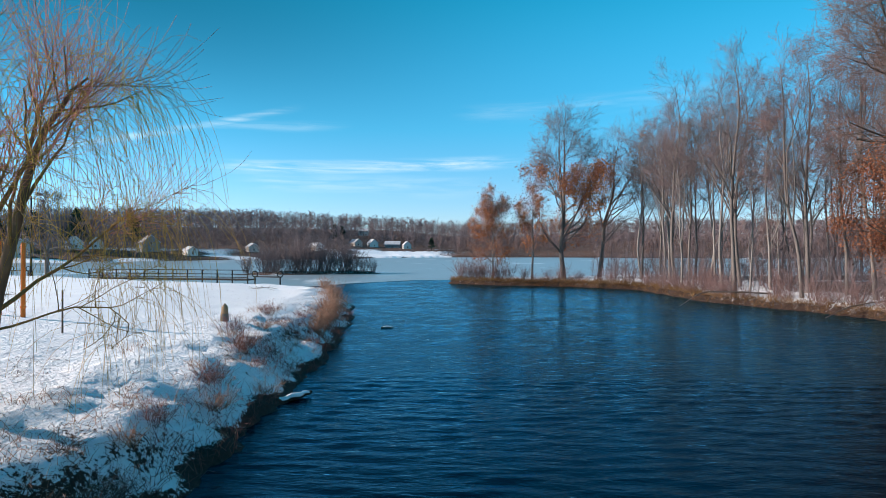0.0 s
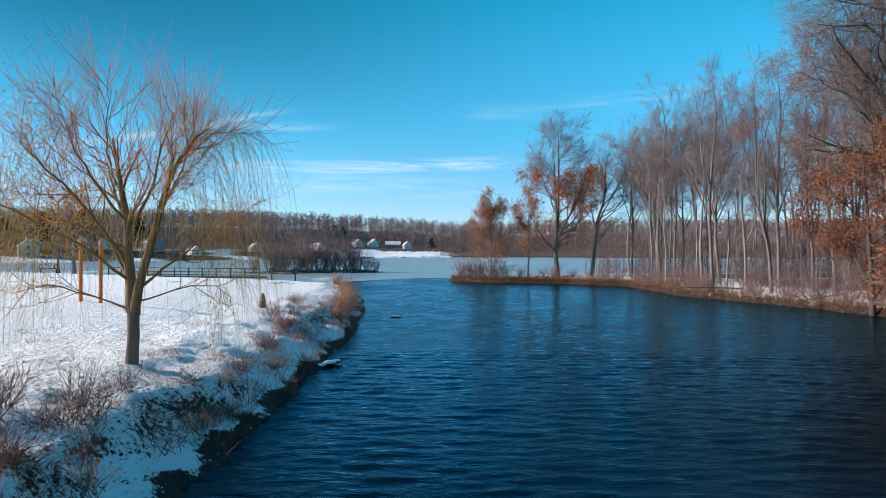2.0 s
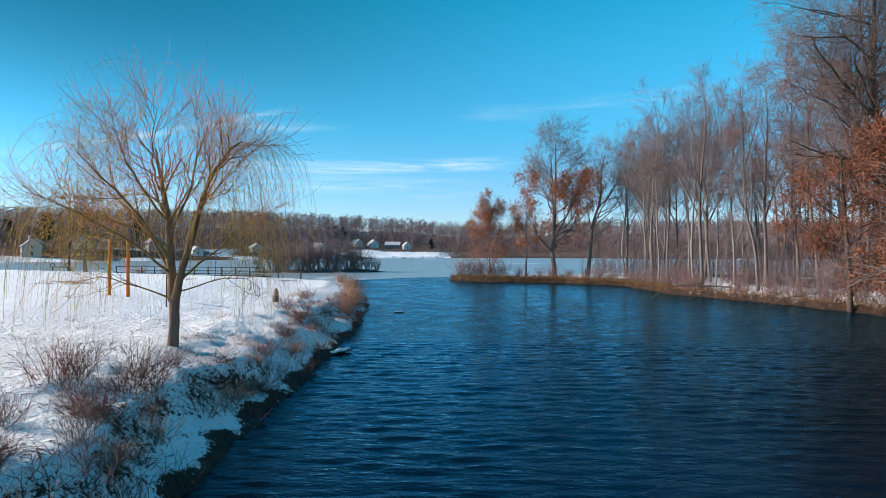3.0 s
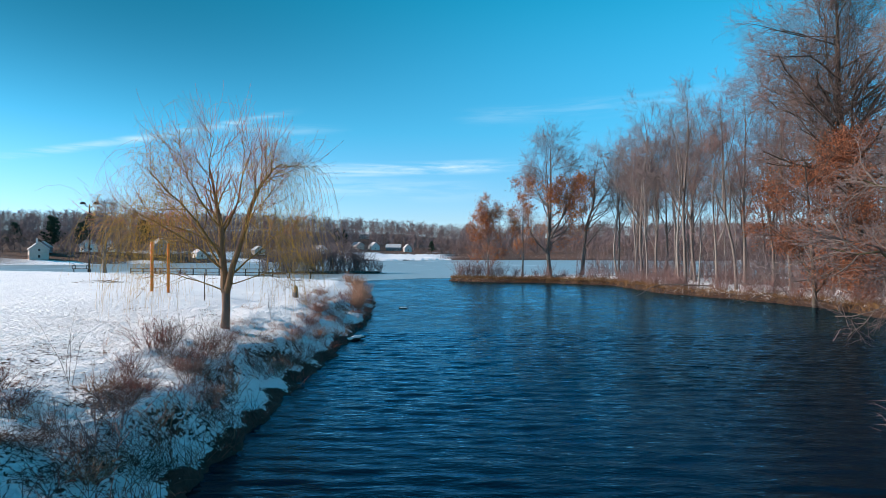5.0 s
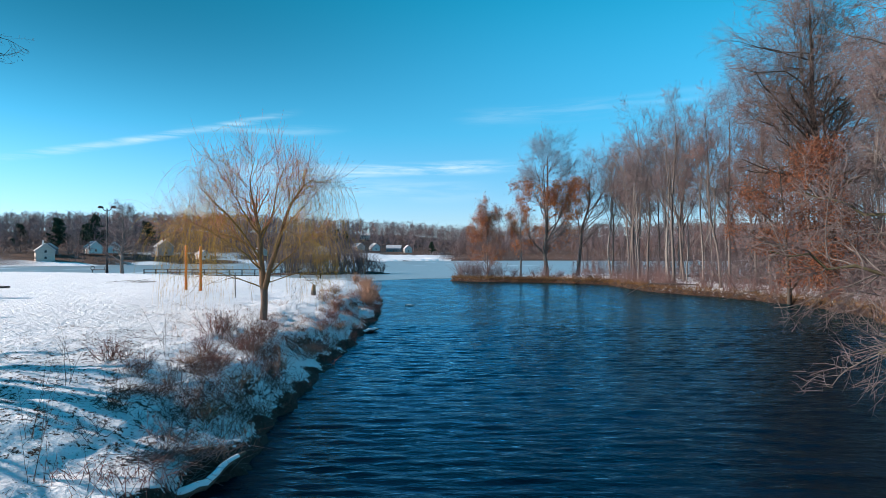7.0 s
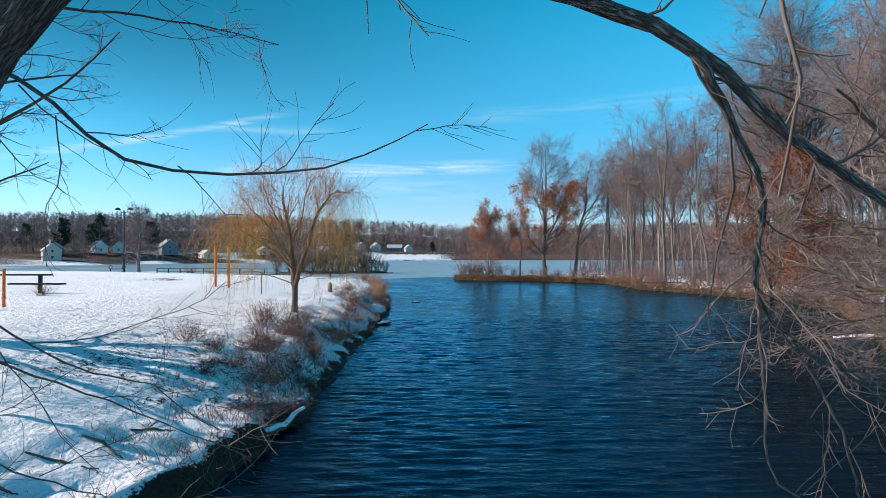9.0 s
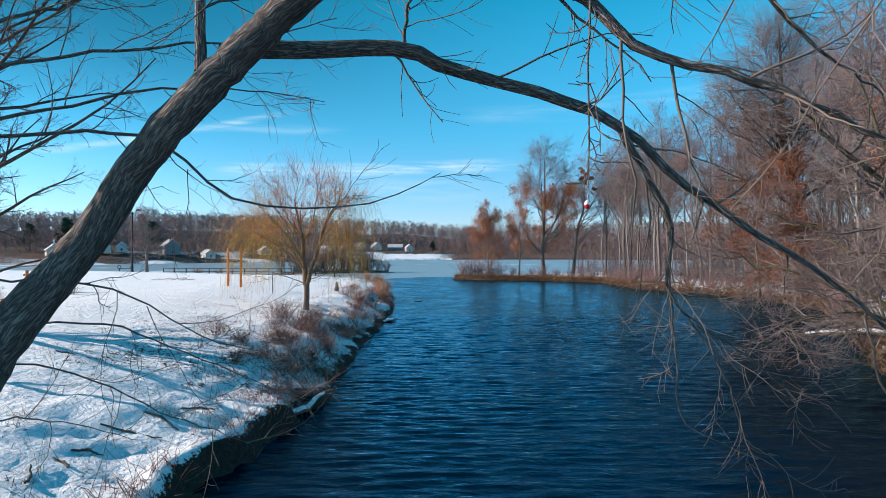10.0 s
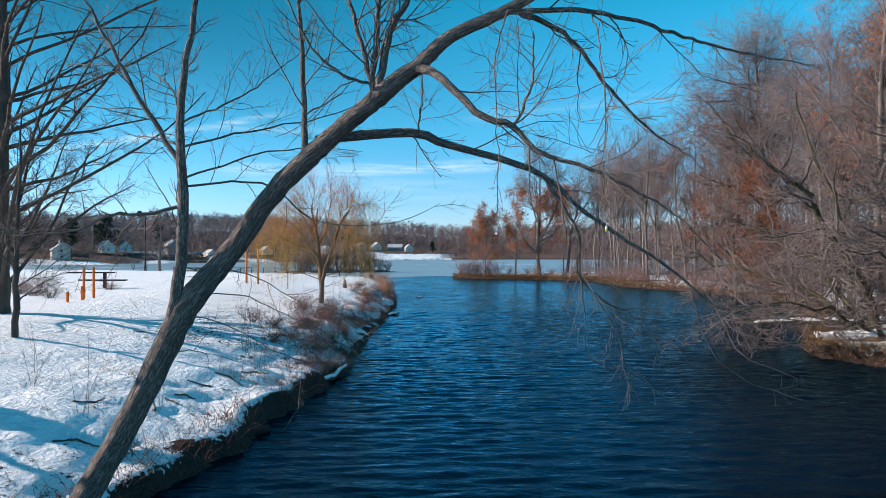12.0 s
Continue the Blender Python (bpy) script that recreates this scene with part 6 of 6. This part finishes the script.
def boardwalk(x0, y0, x1, y1, bays):
    """A lakeside deck on posts with a two-rail fence."""
    root = base("boardwalk", x0, y0, 0.0, "dark wooden boardwalk railing at the lake's edge", "boardwalk")
    dx, dy = (x1 - x0) / bays, (y1 - y0) / bays
    turn = math.atan2(dy, dx)
    ln = math.hypot(dx, dy)
    for k in range(bays + 1):
        m = boxes((0, 0, 0.95, 0.13, 0.13, 1.9))
        bmesh.ops.transform(m, matrix=pose(k * dx, k * dy, 0, 0, 0, math.degrees(turn)), verts=m.verts[:])
        part("post", m, BARK_DARK, root)
        if k == bays:
            break
        for z, tall, deep in ((1.86, 0.09, 0.2), (1.35, 0.1, 0.05), (0.95, 0.1, 0.05)):
            m = boxes((ln / 2, 0, z, ln - 0.02, deep, tall))
            bmesh.ops.transform(m, matrix=pose(k * dx, k * dy, 0, 0, 0, math.degrees(turn)), verts=m.verts[:])
            part("rail", m, BARK_DARK, root)
        m = boxes((ln / 2, 1.0, 0.62, ln - 0.02, 2.2, 0.16))
        bmesh.ops.transform(m, matrix=pose(k * dx, k * dy, 0, 0, 0, math.degrees(turn)), verts=m.verts[:])
        part("deck_board", m, BARK_DARK, root)


boardwalk(-53.0, 97.0, -29.5, 93.2, 11)


def log(name, pts, radii, label, bark=OLD_WOOD, snow=True, category="log", sides=10):
    """A fallen log or limb, with snow settled along its top."""
    o = pts[0]
    root = base(name, *o, label, category)
    P, R = run([tuple(np.array(p) - np.array(o)) for p in pts], 14, radii, 0.01, len(label))
    part("wood", tubes("wood", [(P, R, sides)], 0.12), bark, root)
    if snow:
        part("snow_cap", tubes("snow_cap", [(P[:, 1:-1] + np.array([0, 0, 1.0]) * R[:, 1:-1, None] * 0.55, R[:, 1:-1] * 1.02, 8)], 0.15), SNOW_CAP, root, "settled snow")
    return root


log("floating_log", [(-5.6, 52.6, 0.01), (-5.25, 52.7, 0.03), (-4.9, 52.75, 0.01)], (0.04, 0.06, 0.03), "snow-topped piece of wood afloat in the channel")
log("floating_log", [(-5.9, 36.2, 0.02), (-5.4, 36.6, 0.08), (-5.1, 37.2, 0.1)], (0.07, 0.085, 0.05), "dark waterlogged limb by the bank", SOIL)
log("snowy_limb", [(-4.85, 15.1, 0.10), (-4.55, 15.25, 0.13), (-4.3, 15.6, 0.17), (-4.22, 16.1, 0.30), (-4.0, 16.5, 0.40)], (0.04, 0.075, 0.07, 0.06, 0.035), "snow-covered curved limb at the waterline")
log("driftwood", [(-5.4, 9.3, 0.05), (-5.0, 9.6, 0.12), (-4.5, 10.0, 0.06)], (0.16, 0.2, 0.1), "mud-caked stump end at the waterline", SOIL, False)
log("shore_log", [(15.0, 23.3, 0.38), (16.0, 22.7, 0.42), (17.4, 22.2, 0.7)], (0.25, 0.27, 0.25), "cut grey-brown log lying on the wooded shore", LOG_WOOD)
log("shore_log", [(14.2, 21.8, 0.1), (15.2, 21.4, 0.22), (16.4, 21.0, 0.4)], (0.1, 0.14, 0.14), "split log at the wooded shore", LOG_WOOD, False)
log("fallen_limb", [(13.6, 26.4, 0.75), (15.2, 25.6, 0.95), (17.6, 25.0, 1.0), (20.0, 24.6, 1.1)], (0.05, 0.10, 0.14, 0.17), "snow-lined mossy limb leaning over the water", MOSSY)
log("fallen_limb", [(15.0, 66.0, 0.1), (17.5, 68.6, 0.9), (19.5, 69.2, 1.0), (23.0, 69.0, 0.9)], (0.02, 0.04, 0.06, 0.08), "dead limb reaching from shore into the water", BARK_GREY, False)
log("fallen_limb", [(21.2, 58.0, 0.15), (24.0, 60.0, 0.7), (27.0, 61.0, 1.0)], (0.02, 0.04, 0.06), "dead limb dipping into the water", BARK_GREY, False)
log("reed_stick", [(16.4, 37.6, -0.1), (16.75, 37.75, 0.3), (17.0, 37.9, 0.55)], (0.02, 0.02, 0.012), "bare stick poking from the water", TWIG_PALE, False, "stick", 6)
rng = np.random.RandomState(7)
for x, y, ln, turn in ((-7.2, 11.4, 1.2, 5), (-6.8, 12.2, 0.9, -12), (-6.5, 8.6, 0.6, 120), (-7.3, 6.6, 0.8, 20), (-6.8, 10.0, 0.5, 40), (-7.9, 8.0, 0.7, 65), (-6.4, 13.0, 0.8, 30), (-10.8, 15.0, 0.6, 0), (-6.4, 9.4, 0.5, 150)):
    a = radians(turn)
    z = [z_at(x + ln * t * math.cos(a), y + ln * t * math.sin(a)) + 0.02 for t in (0, 0.5, 1)]
    log("stick", [(x + ln * t * math.cos(a), y + ln * t * math.sin(a) + 0.05 * math.sin(t * 5), zz) for t, zz in zip((0, 0.5, 1), z)], (0.018, 0.024, 0.010), "dark fallen stick half sunk in snow", BARK_DARK, False, "stick", 6)
for x, y, s in ((-25.2, 47.6, 1.0), (-24.2, 48.2, 0.6), (-20.5, 54.0, 0.5), (-15.2, 60.5, 0.9)):
    r = np.random.RandomState(int(x * -10))
    t = np.arange(13) / 12 * 2 * np.pi
    root = base("brush_heap", x, y, z_at(x, y), "low heap of snowy brush on the lawn", "brush heap")
    P = np.stack([np.column_stack((r.normal(0, 0.5 * s, 24), r.normal(0, 0.4 * s, 24), r.uniform(0, 0.14 * s, 24)))] * 2, 1)
    P[:, 1] += r.normal(0, 0.45 * s, (24, 3)) * np.array([1, 1, 0.25])
    for k in range(24):
        part("stick", tubes("stick", [(P[k:k + 1], np.full((1, 2), 0.012 * s), 5)]), OLD_WOOD, root)
    del t

# ---- fishing floats caught in the twigs ----
def fishing_float(x, y, z, tint, label, lead):
    root = base("fishing_float", x, y, z, label, "fishing float", "lost fishing floats")
    prof = np.array([(0, 0, h) for h in (-0.032, -0.028, -0.016, 0.0)])[None]
    part("lower_half", tubes("lower_half", [(prof, np.array([[0.003, 0.010, 0.018, 0.021]]), 14)]), tint, root)
    part("upper_half", tubes("upper_half", [(-prof[:, ::-1], np.array([[0.021, 0.018, 0.010, 0.003]]), 14)]), PLASTIC_WHITE, root)
    line = np.array([[(0, 0, 0.03), (0.004, 0.0, 0.03 + lead / 2), (0.0, 0.0, 0.03 + lead)]])
    part("line", tubes("line", [(line, np.full((1, 3), 0.0012), 4)]), PLASTIC_WHITE, root)
    return root


red_float = fishing_float(0.68, 2.76, 4.42, PLASTIC_RED, "red and white fishing float hanging from a twig", 0.05)
small_float = fishing_float(1.65, 1.68, 4.43, PLASTIC_YELLOW, "white and yellow fishing float hanging from a twig", 0.04)
red_float.scale = (0.6, 0.6, 0.6)
small_float.scale = (0.55, 0.55, 0.95)
dead = base("leaf_cluster", 0.67, 2.76, 4.51, "curled dead orange leaves caught on a twig", "leaves")
part("leaf", leaves("leaf", np.random.RandomState(9), np.array([[(0, 0, 0.05), (0, 0, -0.02)]]), 14, 0.030, 0.014), RUST_LEAF, dead)
